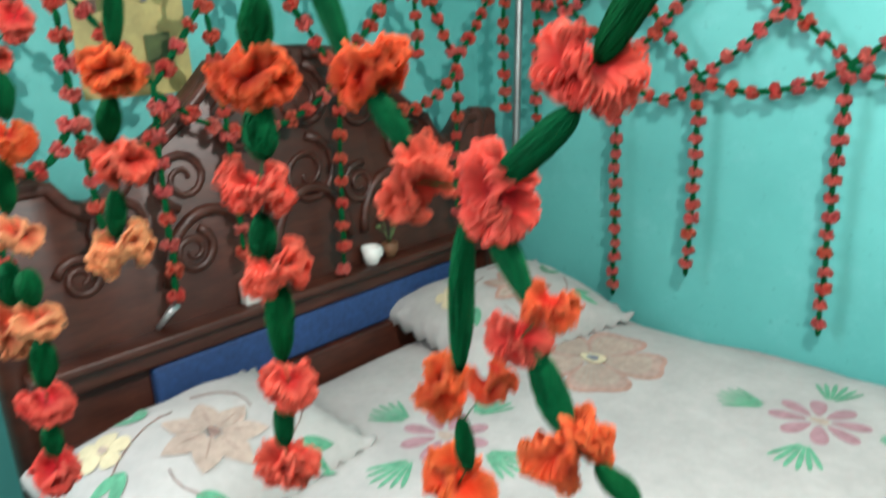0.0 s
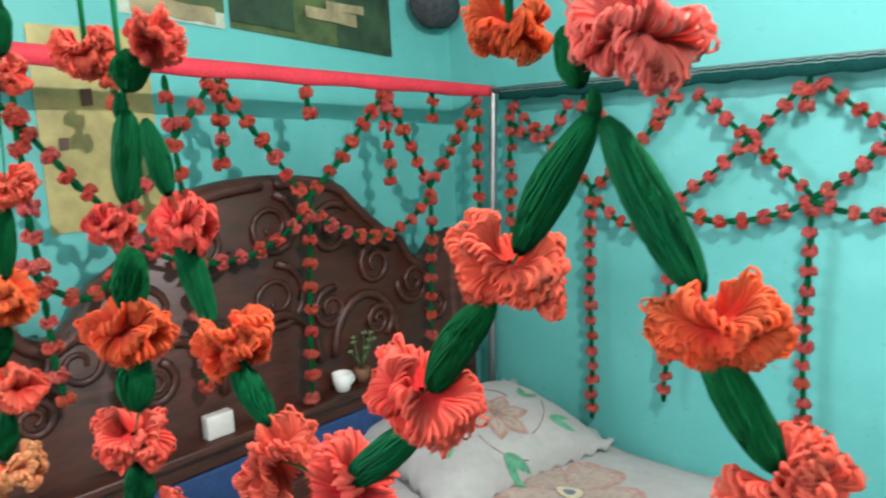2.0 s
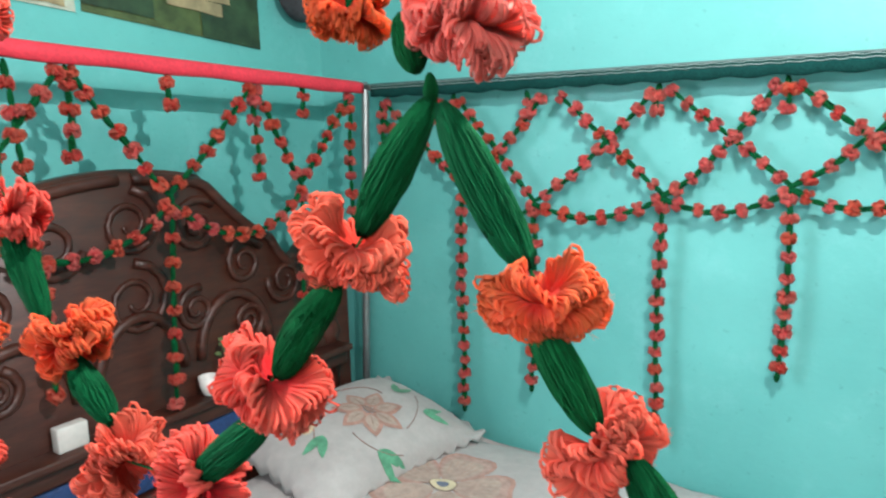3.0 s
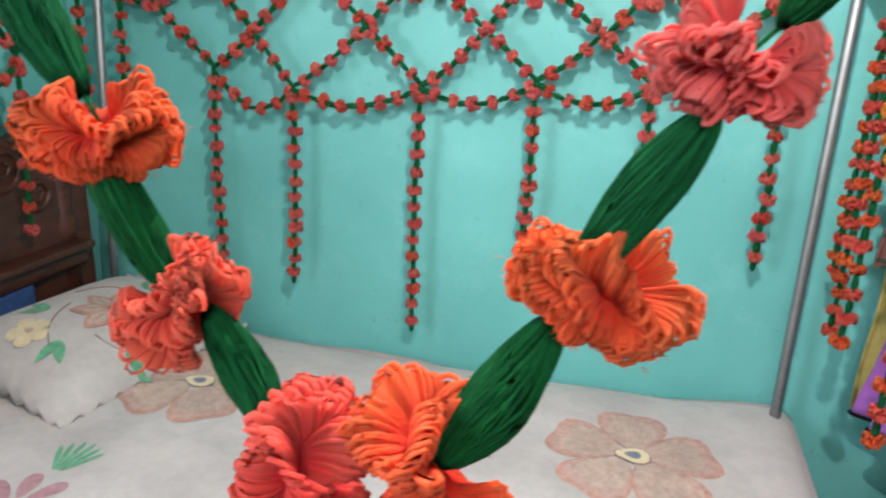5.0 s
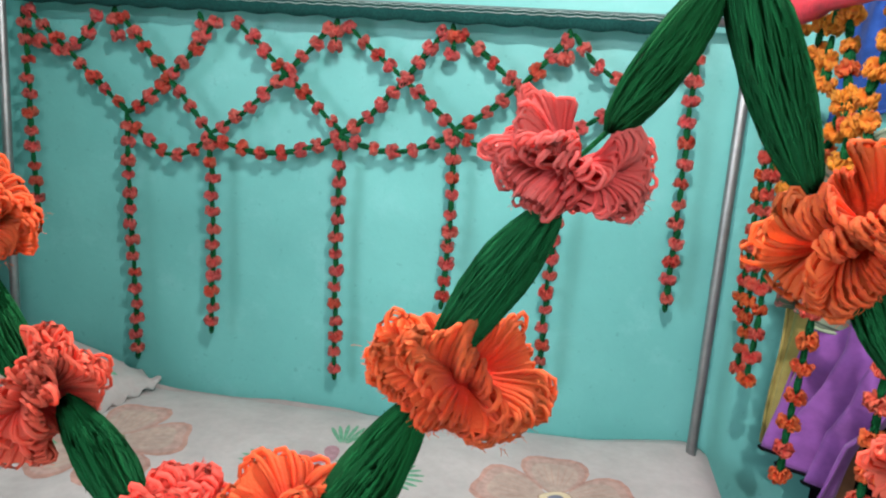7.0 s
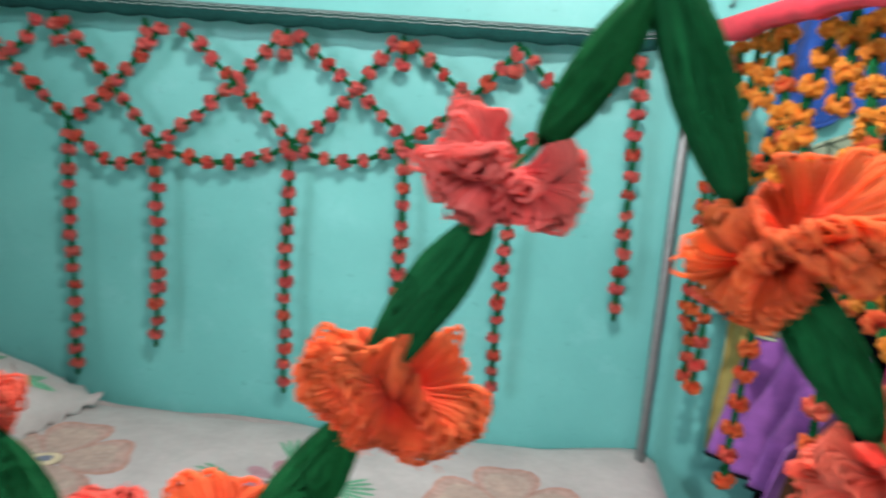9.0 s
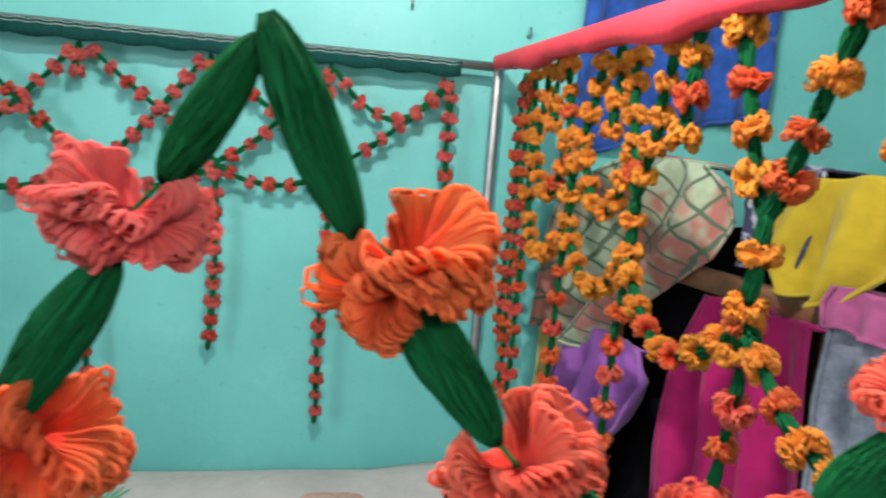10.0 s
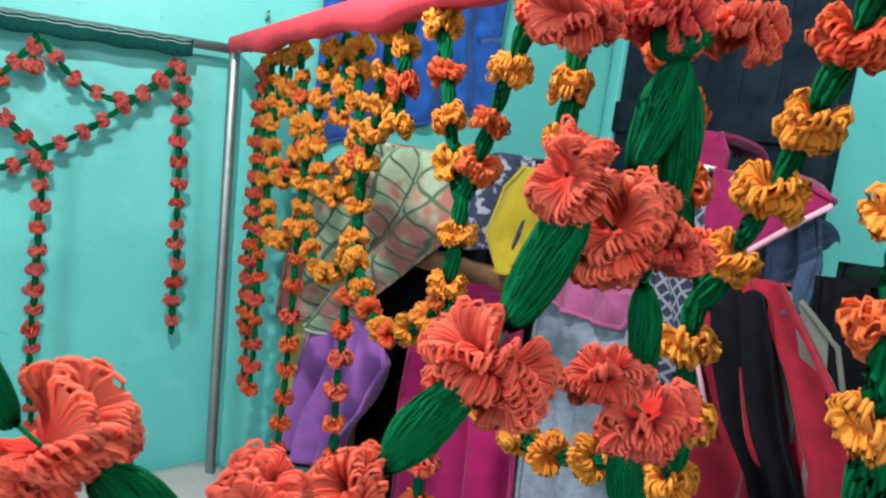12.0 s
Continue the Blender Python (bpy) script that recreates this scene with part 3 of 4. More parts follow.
for kind, items in NEAR:
    root = None
    pts = []
    mids = []
    for it in items:
        if it[0] == "L":
            a, b = Vector((it[1], near_y(it[1]), it[2])), Vector((it[3], near_y(it[3]), it[4]))
            mids.append((a, b))
        else:
            p = Vector((it[1], near_y(it[1]), it[2]))
            mids.append((p, p))
    root = thing("yarn_garland", mids[0][0], NEARTXT["k" if "knot" in kind else "o"], "garland", "near side garlands")
    for i, it in enumerate(items):
        a, b = mids[i]
        before = mids[i - 1][1] if i else None
        after = mids[i + 1][0] if i + 1 < len(mids) else None
        if it[0] == "L":
            d = b - a
            w = max(it[5], 0.004) * 0.86
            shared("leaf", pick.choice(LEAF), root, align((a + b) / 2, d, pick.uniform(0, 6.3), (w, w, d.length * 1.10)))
            pts += [a, b]
        else:
            d = (after or a) - (before or a)
            if d.length < 0.004 or "knot" in kind:
                d = Vector((pick.uniform(-0.4, 0.4), pick.uniform(-0.3, 0.3), 1))
            f = max(it[3], 0.032) * 0.94
            beside = any(0 <= q < len(items) and items[q][0] != "L" for q in (i - 1, i + 1))
            tall = 1.05 if beside and "knot" not in kind else 1.0
            if d.z < 0:
                d = -d
            d = d.normalized() + Vector((0, 0, 0.35 if kind == "first_swag" or "column" in kind else 0.05))
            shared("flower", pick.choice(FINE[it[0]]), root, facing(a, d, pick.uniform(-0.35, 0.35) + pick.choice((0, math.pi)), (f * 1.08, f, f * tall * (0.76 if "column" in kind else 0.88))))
            pts.append(a)
    if len(pts) > 1 and "knot" not in kind:
        thread(root, [p + Vector((0, 0.001, 0)) for p in pts], 0.0006)
    if "knot" in kind or "column" in kind:
        top = max(pts, key=lambda p: p.z)
        thread(root, [top, Vector((top.x, near_y(top.x), 1.606))], 0.0016)


# ---- the bed ----
def pipe(bm, a, b, r, sides=14):
    return tube(bm, [Vector(a), Vector(a).lerp(Vector(b), 0.5), Vector(b)], r, sides)


RZ = 1.612
bed = thing("four_poster_bed", (0.97, 0.8, 0), "wooden four-poster bed with steel pipe posts and rails", "bed")
for x, y, foot_x, top_z in ((0.028, 1.6, -0.05, 1.63), (1.938, 1.6, 1.960, 1.63), (0.0, -0.19, 0.0, 1.714), (1.99, -0.04, 1.99, 1.646)):
    bm = bmesh.new()
    tube(bm, [(foot_x + (x - foot_x) * f, y, top_z * f) for f in (0, 0.5, 0.985, 1)], [0.013, 0.013, 0.013, 0.007], 16)
    part("post", bm, STEEL, bed, "steel pipe post")
for a, b in (((0.028, 1.6, RZ), (1.938, 1.6, RZ)), ((0, -0.19, RZ + 0.077), (0.02, 1.6, RZ)), ((1.99, -0.04, RZ + 0.016), (1.938, 1.6, RZ))):
    bm = bmesh.new()
    pipe(bm, a, b, 0.011)
    part("rail", bm, STEEL, bed, "steel pipe rail")
bm = bmesh.new()
tube(bm, [(x, near_y(x), RZ + 0.084 * max(0.0, 1 - x / 1.2) - 0.006 * math.sin(math.pi * x / 1.95)) for x in (0.0, 0.3, 0.6, 0.9, 1.21, 1.5, 1.75, 1.95)] + [(1.99, -0.04, RZ)], 0.009, 12)
part("rail", bm, STEEL, bed, "thin near rail")
bm = bmesh.new()
box(bm, (-0.02, 0.0, 0.26), (1.97, 1.63, 0.40), 0.008)
part("base", bm, RAWWOOD, bed)
for x, y in ((0.03, 0.05), (1.92, 0.05), (0.03, 1.58), (1.92, 1.58)):
    bm = bmesh.new()
    lathe(bm, [(0.03, 0), (0.035, 0.04), (0.028, 0.10), (0.04, 0.2), (0.04, 0.27)], 14, (x, y, 0))
    part("leg", bm, WOOD, bed)


def sheet_z(x, y):
    edge = min(x - 0.02, 2.005 - x, y - 0.0)
    soft = 0.035 * math.exp(-max(edge, 0) / 0.035)
    sink = max(0.0, 0.098 - 0.045 * (x - 0.4) - 0.12 * max(0.0, x - 1.7)) * math.exp(-max(1.655 - y, 0) / 0.075)
    return 0.553 - soft - sink + 0.004 * noise.noise(Vector((x * 3, y * 3, 0))) + 0.0025 * noise.noise(Vector((x * 9, y * 5, 3)))


def mattress_form(bm, nx=64, ny=52):
    xs = [0.02 + 1.985 * i / nx for i in range(nx + 1)]
    ys = [1.655 * j / ny for j in range(ny + 1)]
    top = [[bm.verts.new((x, y, sheet_z(x, y))) for y in ys] for x in xs]
    for i in range(nx):
        for j in range(ny):
            bm.faces.new((top[i][j], top[i + 1][j], top[i + 1][j + 1], top[i][j + 1]))
    rim = [top[i][0] for i in range(nx + 1)] + [top[nx][j] for j in range(1, ny + 1)] + [top[i][ny] for i in range(nx - 1, -1, -1)] + [top[0][j] for j in range(ny - 1, 0, -1)]
    last = rim
    for k, z in enumerate((0.49, 0.44, 0.39, 0.36)):
        ring = []
        for q, v in enumerate(rim):
            c = Vector((v.co.x - 1.0125, v.co.y - 0.8275, 0)).normalized()
            ring.append(bm.verts.new((v.co.x + c.x * (0.006 + 0.006 * math.sin(q * 0.7 + k)), v.co.y + c.y * (0.004 + 0.003 * math.sin(q * 0.9)), z + 0.008 * math.sin(q * 0.3))))
        for q in range(len(rim)):
            bm.faces.new((last[q], ring[q], ring[(q + 1) % len(rim)], last[(q + 1) % len(rim)]))
        last = ring
    return bm


sheet = part("bedsheet", mattress_form(bmesh.new()), SHEET)
tagged(sheet, "white bedsheet printed with rust flowers stretched over the mattress", "bedsheet")


def flat_shape(bm, pts, lift, height):
    """A printed shape: an outline laid on a surface given by height(x, y), split towards its middle."""
    c = Vector((sum(p[0] for p in pts) / len(pts), sum(p[1] for p in pts) / len(pts)))
    rings = []
    for f in (1.0, 0.6, 0.25):
        rings.append([bm.verts.new((c.x + (p[0] - c.x) * f, c.y + (p[1] - c.y) * f, height(c.x + (p[0] - c.x) * f, c.y + (p[1] - c.y) * f) + lift)) for p in pts])
    n = len(pts)
    for a, b in zip(rings, rings[1:]):
        for k in range(n):
            bm.faces.new((a[k], a[(k + 1) % n], b[(k + 1) % n], b[k]))
    bm.faces.new(rings[-1])


def petal_outline(cx, cy, ang, r0, r1, half, notch=0.0, n=18):
    pts = []
    for k in range(n):
        a = math.tau * k / n
        u, v = math.cos(a), math.sin(a)
        r = (r0 + r1) / 2 + u * (r1 - r0) / 2
        if u > 0.75 and notch:
            r -= notch * (1 - abs(v) / 0.66)
        w = v * half * (0.72 + 0.28 * u)
        pts.append((cx + r * math.cos(ang) - w * math.sin(ang), cy + r * math.sin(ang) + w * math.cos(ang)))
    return pts


def big_flower(parent, cx, cy, size, turn, height, petals=5):
    """Five broad notched petals, dark at the rim and paler inwards, hatched with fine lines, round a cream eye."""
    for k in range(petals):
        a = turn + math.tau * k / petals
        for mat, far_end, half, notch, lift in ((PETAL, 1.0, 0.53, 0.09, 0.0010), (PETALMID, 0.93, 0.46, 0.08, 0.0020), (PETALPALE, 0.80, 0.36, 0.05, 0.0030)):
            bm = bmesh.new()
            flat_shape(bm, petal_outline(cx, cy, a, size * 0.13, size * far_end, size * half, size * notch), lift + 0.00015 * k, height)
            part("printed_petal", bm, mat, parent)
        for off in (-0.34, -0.2, -0.07, 0.07, 0.2, 0.34):
            bm = bmesh.new()
            flat_shape(bm, petal_outline(cx, cy, a + off, size * 0.22, size * (0.80 - 0.35 * abs(off)), size * 0.005, 0, 8), 0.0044, height)
            part("printed_vein", bm, PETAL, parent)
    for f, m, lift in ((0.20, PRINTLINE, 0.0052), (0.185, PRINTCREAM, 0.0058), (0.09, PRINTGREY, 0.0064)):
        bm = bmesh.new()
        flat_shape(bm, petal_outline(cx, cy, 0, -size * f, size * f, size * f, 0, 20), lift, height)
        part("printed_centre", bm, m, parent)


def small_flower(parent, cx, cy, size, turn, height):
    for k in range(8):
        a = turn + math.tau * k / 8
        bm = bmesh.new()
        flat_shape(bm, petal_outline(cx, cy, a, size * 0.22, size, size * 0.24, 0, 14), 0.0012, height)
        part("printed_petal", bm, PRINTMAUVE, parent)
    bm = bmesh.new()
    flat_shape(bm, petal_outline(cx, cy, 0, -size * 0.2, size * 0.2, size * 0.2, 0, 14), 0.002, height)
    part("printed_centre", bm, PETALPALE, parent)
    for q in range(4):
        b = 0.06 + math.tau * q / 4
        for k in range(6):
            a = b + (k - 2.5) * 0.20
            ox, oy = cx + size * 0.98 * math.cos(b), cy + size * 0.98 * math.sin(b)
            bm = bmesh.new()
            flat_shape(bm, petal_outline(ox, oy, a, size * 0.16, size * (1.22 - 0.07 * abs(k - 2.5)), size * 0.075, 0, 12), 0.0012, height)
            part("printed_leaf", bm, PRINTGREEN, parent)


big_flower(sheet, 0.535, 1.235, 0.205, 0.35, sheet_z)
big_flower(sheet, 1.612, 1.277, 0.205, 0.35, sheet_z)
small_flower(sheet, 1.09, 1.268, 0.103, 0.3, sheet_z)
small_flower(sheet, 0.495, 0.70, 0.103, 0.3, sheet_z)
big_flower(sheet, 1.07, 0.45, 0.205, 0.35, sheet_z)


# ---- headboard ----
headboard = thing("headboard", (-0.13, 0.82, 0), "dark carved wooden headboard with a curved top and a shelf", "headboard")


def crest(y):
    d = abs(y - 0.79)
    if d < 0.22:
        return 1.40 - 0.55 * d * d
    if d < 0.46:
        return 1.373 - 0.10 * math.sin((d - 0.22) / 0.24 * math.pi / 2) - 0.35 * (d - 0.22)
    if d < 0.62:
        return 1.16 - 0.06 * math.sin((d - 0.46) / 0.16 * math.pi)
    return 1.17


bm = bmesh.new()
ys = [0.02 + 1.54 * k / 70 for k in range(71)]
front, back = [], []
for y in ys:
    z = crest(y)
    front.append((bm.verts.new((-0.055, y, 0.3)), bm.verts.new((-0.055, y, z - 0.02)), bm.verts.new((-0.07, y, z))))
    back.append((bm.verts.new((-0.13, y, 0.3)), bm.verts.new((-0.13, y, z - 0.02)), bm.verts.new((-0.115, y, z))))
for k in range(70):
    for r in (0, 1):
        bm.faces.new((front[k][r], front[k + 1][r], front[k + 1][r + 1], front[k][r + 1]))
        bm.faces.new((back[k][r], back[k][r + 1], back[k + 1][r + 1], back[k + 1][r]))
    bm.faces.new((front[k][2], front[k + 1][2], back[k + 1][2], back[k][2]))
part("board", bm, WOOD, headboard)


def scroll(bm, cy, cz, r, turns, spin, flip=1, thick=0.012, x=-0.052):
    pts, rad = [], []
    n = int(turns * 14)
    for k in range(n + 1):
        f = k / n
        a = spin + flip * f * turns * math.tau
        q = r * (1 - 0.82 * f)
        pts.append((x, cy + q * math.cos(a), cz + q * math.sin(a)))
        rad.append(thick * (1 - 0.55 * f))
    tube(bm, pts, rad, 7)


carve = random.Random(8)
for k, (cy, cz, r) in enumerate(((0.79, 1.27, 0.085), (0.60, 1.24, 0.075), (0.98, 1.24, 0.075), (0.45, 1.12, 0.07), (1.13, 1.12, 0.07), (0.79, 1.08, 0.095), (0.62, 1.02, 0.06), (0.96, 1.02, 0.06),
                                 (0.30, 1.04, 0.07), (1.28, 1.04, 0.07), (0.20, 0.95, 0.05), (1.38, 0.95, 0.05), (0.45, 0.95, 0.055), (1.13, 0.95, 0.055))):
    bm = bmesh.new()
    scroll(bm, cy, cz, r, 1.7, carve.uniform(0, 6.28), 1 if cy > 0.79 else -1)
    part("carved_scroll", bm, WOOD, headboard)
for side in (-1, 1):
    bm = bmesh.new()
    tube(bm, [(-0.055, 0.79 + side * (0.02 + 0.03 * k), crest(0.79 + side * (0.02 + 0.03 * k)) - 0.022) for k in range(24)], 0.015, 8)
    part("carved_edge", bm, WOOD, headboard)
for cy in (0.50, 0.79, 1.08):
    bm = bmesh.new()
    pts = [(-0.05, cy + 0.12 * math.cos(a), 0.88 + 0.16 * math.sin(a)) for a in [math.pi * k / 14 for k in range(15)]]
    tube(bm, pts, 0.014, 8)
    part("carved_arch", bm, WOOD, headboard)
for y in (0.045, 1.475):
    bm = bmesh.new()
    lathe(bm, [(0.035, 0.3), (0.035, 0.8), (0.044, 0.83), (0.03, 0.87), (0.038, 1.0), (0.03, 1.12), (0.04, 1.15), (0.02, 1.18)], 16, (-0.075, y, 0))
    part("post", bm, WOOD, headboard)
bm = bmesh.new()
box(bm, (-0.055, 0.05, 0.768), (0.015, 1.50, 0.79), 0.006)
part("shelf", bm, WOOD, headboard)
bm = bmesh.new()
box(bm, (-0.055, 0.05, 0.30), (-0.005, 1.50, 0.60), 0.006)
part("lower_rail", bm, WOOD, headboard)
bm = bmesh.new()
box(bm, (-0.056, 0.30, 0.603), (-0.02, 1.30, 0.715), 0.012)
part("padding", bm, BLUEPANEL, headboard, "dark blue padded strip")
bm = bmesh.new()
box(bm, (-0.055, 0.05, 0.718), (-0.012, 1.50, 0.766), 0.008)
part("middle_rail", bm, WOOD, headboard)


# ---- ribbons on the rails ----
def ribbon(name, label, mat, a, b, z0, z1, thick, wave, along="x"):
    """A band of cloth wrapped over a rail, its lower edge wavy; wave(u) gives the extra drop."""
    bm = bmesh.new()
    n = 90
    cols = []
    for k in range(n + 1):
        u = a + (b - a) * k / n
        t = thick + 0.0025 * noise.noise(Vector((u * 9, 1, 0)))
        low = z0 - wave(u)
        prof = [(-t, low), (-t - 0.001, (low + z1) / 2), (-t, z1 - 0.006), (0, z1), (t, z1 - 0.006), (t + 0.001, (low + z1) / 2), (t, low)]
        up = head_rise(u) if along == "h" else 0.0
        mid = 0.011 * (u + 0.19) if along == "h" else 1.99 - 0.034 * u
        cols.append([bm.verts.new((u, 1.6 + p, z) if along == "x" else (p + mid, u, z + up)) for p, z in prof])
    for c, d in zip(cols, cols[1:]):
        for k in range(7):
            bm.faces.new((c[k], d[k], d[(k + 1) % 7], c[(k + 1) % 7]))
    bm.faces.new(cols[0])
    bm.faces.new(cols[-1][::-1])
    return part(name, bm, mat)


lace = ribbon("lace_ribbon", "", LACE, 0.06, 1.845, 1.580, 1.622, 0.013, lambda u: 0.003 * math.sin(u * 60))
tagged(lace, "dark green lace ribbon with pale stitching on the far rail", "ribbon")
for z in (1.6150, 1.6075):
    bm = bmesh.new()
    tube(bm, [(0.05 + 1.79 * k / 160, 1.5845 + 0.0006 * (k % 2), z + 0.0014 * math.sin(k * 1.7)) for k in range(161)], 0.0008, 4)
    part("stitching", bm, LACETHREAD, lace, "pale stitched edge")
red_head = ribbon("red_ribbon", "", RED, -0.15, 1.585, 1.592, 1.630, 0.0135, lambda u: 0.002 * math.sin(u * 23), "h")
tagged(red_head, "smooth red ribbon wrapped along the head rail", "ribbon")
red_foot = ribbon("red_ribbon", "", RED, 0.02, 1.59, 1.604, 1.642, 0.014, lambda u: 0.012 * max(0, math.sin(u * 11)) ** 2 + 0.006 * noise.noise(Vector((u * 14, 0, 5))), "f")
tagged(red_foot, "crumpled red ribbon with a ragged lower edge on the foot rail", "ribbon")

# ---- pillows ----
def pillow(cx, cy, hx, hy, base, lift, tilt, turn, label, inks):
    c, s = math.cos(turn), math.sin(turn)

    def local(x, y):
        dx, dy = x - cx, y - cy
        return (dx * c + dy * s) / hx, (-dx * s + dy * c) / hy

    def top(x, y):
        a, b = local(x, y)
        k = max(0.0, 1 - abs(a) ** 2.6) * max(0.0, 1 - abs(b) ** 2.6)
        return base + tilt * (0.5 - 0.5 * a) + lift * k ** 0.55 + 0.006 * noise.noise(Vector((x * 11, y * 11, 7))) + 0.004

    bm = bmesh.new()
    n = 36
    grid, under = [], []
    for i in range(n + 1):
        row, row2 = [], []
        for j in range(n + 1):
            a, b = -1.06 + 2.12 * i / n, -1.06 + 2.12 * j / n
            frill = 0.012 * math.sin(j * 1.9 + i * 1.3) if max(abs(a), abs(b)) > 1.02 else 0
            pull = 1 - 0.05 * (1 - min(1, abs(a))) * abs(b) ** 2 - 0.05 * (1 - min(1, abs(b))) * abs(a) ** 2
            x = cx + (a * hx * c - b * hy * s) * pull
            y = cy + (a * hx * s + b * hy * c) * pull
            z = top(x, y)
            row.append(bm.verts.new((x, y, z + frill)))
            row2.append(bm.verts.new((x, y, base + tilt * (0.5 - 0.5 * a) * 0.6 - 0.004 + frill - 0.25 * lift * max(0, 1 - a * a) * max(0, 1 - b * b))))
        grid.append(row)
        under.append(row2)
    for i in range(n):
        for j in range(n):
            bm.faces.new((grid[i][j], grid[i + 1][j], grid[i + 1][j + 1], grid[i][j + 1]))
            bm.faces.new((under[i][j], under[i][j + 1], under[i + 1][j + 1], under[i + 1][j]))
    edge = [(i, 0) for i in range(n)] + [(n, j) for j in range(n)] + [(i, n) for i in range(n, 0, -1)] + [(0, j) for j in range(n, 0, -1)]
    for (i, j), (k, m) in zip(edge, edge[1:] + edge[:1]):
        bm.faces.new((grid[i][j], under[i][j], under[k][m], grid[k][m]))
    ob = part("pillow", bm, SHEET)
    tagged(ob, label, "pillow", "pillows")
    px, py = cx + 0.045, cy - 0.005
    def pointed(x, y, a, r0, r1, half):
        """A leaf-shaped petal that ends in a point."""
        side = [(r0 + (r1 - r0) * f, half * math.sin(math.pi * f ** 0.8) ** 0.9) for f in (0.0, 0.12, 0.28, 0.45, 0.62, 0.78, 0.9, 1.0)]
        way = [(r, w) for r, w in side] + [(r, -w) for r, w in side[-2:0:-1]]
        return [(x + r * math.cos(a) - w * math.sin(a), y + r * math.sin(a) + w * math.cos(a)) for r, w in way]

    def printed(name, outline, lift, mat):
        bm = bmesh.new()
        flat_shape(bm, outline, lift, top)
        part(name, bm, mat, ob)

    for k in range(7):
        a = k * math.tau / 7 + 0.2
        printed("printed_petal", pointed(px, py, a, 0.014, 0.108, 0.030), 0.0028 + 0.0002 * k, inks[1])
        printed("printed_petal", pointed(px, py, a, 0.024, 0.092, 0.019), 0.0046, inks[0])
        printed("printed_vein", petal_outline(px, py, a, 0.02, 0.075, 0.0016, 0, 8), 0.0058, PRINTLINE)
    printed("printed_centre", petal_outline(px, py, 0, -0.016, 0.016, 0.016, 0, 12), 0.0062, PRINTLINE)
    for k in range(5):
        printed("printed_petal", petal_outline(px - 0.105, py - 0.175, k * math.tau / 5, 0.006, 0.052, 0.027, 0, 12), 0.0030 + 0.0003 * k, PRINTCREAM)
    printed("printed_centre", petal_outline(px - 0.105, py - 0.175, 0, -0.012, 0.012, 0.012, 0, 10), 0.0055, PETALPALE)
    for x, y, a in ((px + 0.11, py - 0.10, 0.5), (px + 0.10, py + 0.13, 1.0), (px - 0.02, py + 0.16, 2.0), (px - 0.02, py - 0.17, -1.2), (px - 0.13, py - 0.08, 3.4)):
        for turn in (-0.45, 0.35):
            printed("printed_leaf", pointed(x, y, a + turn, 0.0, 0.075, 0.014), 0.003, PRINTGREEN)
    for q in (0.3, 1.9, 3.4, 5.0):
        bm = bmesh.new()
        pts = [(px + (0.115 + 0.035 * f) * math.cos(q + 1.1 * f), py + (0.115 + 0.08 * f) * math.sin(q + 1.1 * f)) for f in (0, 0.2, 0.4, 0.6, 0.8, 1)]
        tube(bm, [(x, y, top(x, y) + 0.0022) for x, y in pts], 0.0015, 5)
        part("printed_stem", bm, PRINTLINE, ob)
    return ob


pillow(0.21, 1.285, 0.21, 0.295, 0.556, 0.095, 0.075, -0.16, "plump white pillow printed with a rust flower against the headboard", (PETALPALE, PETAL))
pillow(0.215, 0.29, 0.20, 0.26, 0.556, 0.085, 0.06, 0.12, "white printed pillow at the near side of the headboard", (PETALPALE, PETALPALE))

# ---- things on the headboard's shelf ----
WHITECHINA = material("white glazed china", plain((0.80, 0.78, 0.75), 0.25, 0, 20, 0.04, 0.02))
PAPER = material("white paper", plain((0.72, 0.68, 0.64), 0.7, 0, 40, 0.08))
SILVER = material("dull silver metal", plain((0.62, 0.60, 0.60), 0.35, 0.8, 40, 0.15))
TWIG = material("dry green stalks", plain((0.10, 0.14, 0.05), 0.8, 0, 60, 0.4))
cup = thing("cup", (-0.018, 0.955, 0.79), "white china cup on the headboard's shelf", "cup")
bm = bmesh.new()
lathe(bm, [(0.014, 0.0), (0.019, 0.003), (0.026, 0.024), (0.029, 0.052), (0.0265, 0.052), (0.024, 0.024), (0.016, 0.007), (0.001, 0.006)], 24, (-0.018, 0.955, 0.79))
part("bowl", bm, WHITECHINA, cup)
bm = bmesh.new()
tube(bm, [(-0.018, 0.955 + 0.027 + 0.013 * math.sin(a), 0.818 + 0.014 * math.cos(a)) for a in [math.pi * k / 8 for k in range(9)]], 0.0035, 7)
part("handle", bm, WHITECHINA, cup)
plant = thing("dried_posy", (-0.03, 1.035, 0.79), "small bunch of dry green stalks in a brown pot", "plant")
bm = bmesh.new()
lathe(bm, [(0.016, 0), (0.024, 0.02), (0.026, 0.04), (0.02, 0.045), (0.004, 0.04)], 14, (-0.03, 1.035, 0.79))
part("pot", bm, RAWWOOD, plant)
r = random.Random(3)
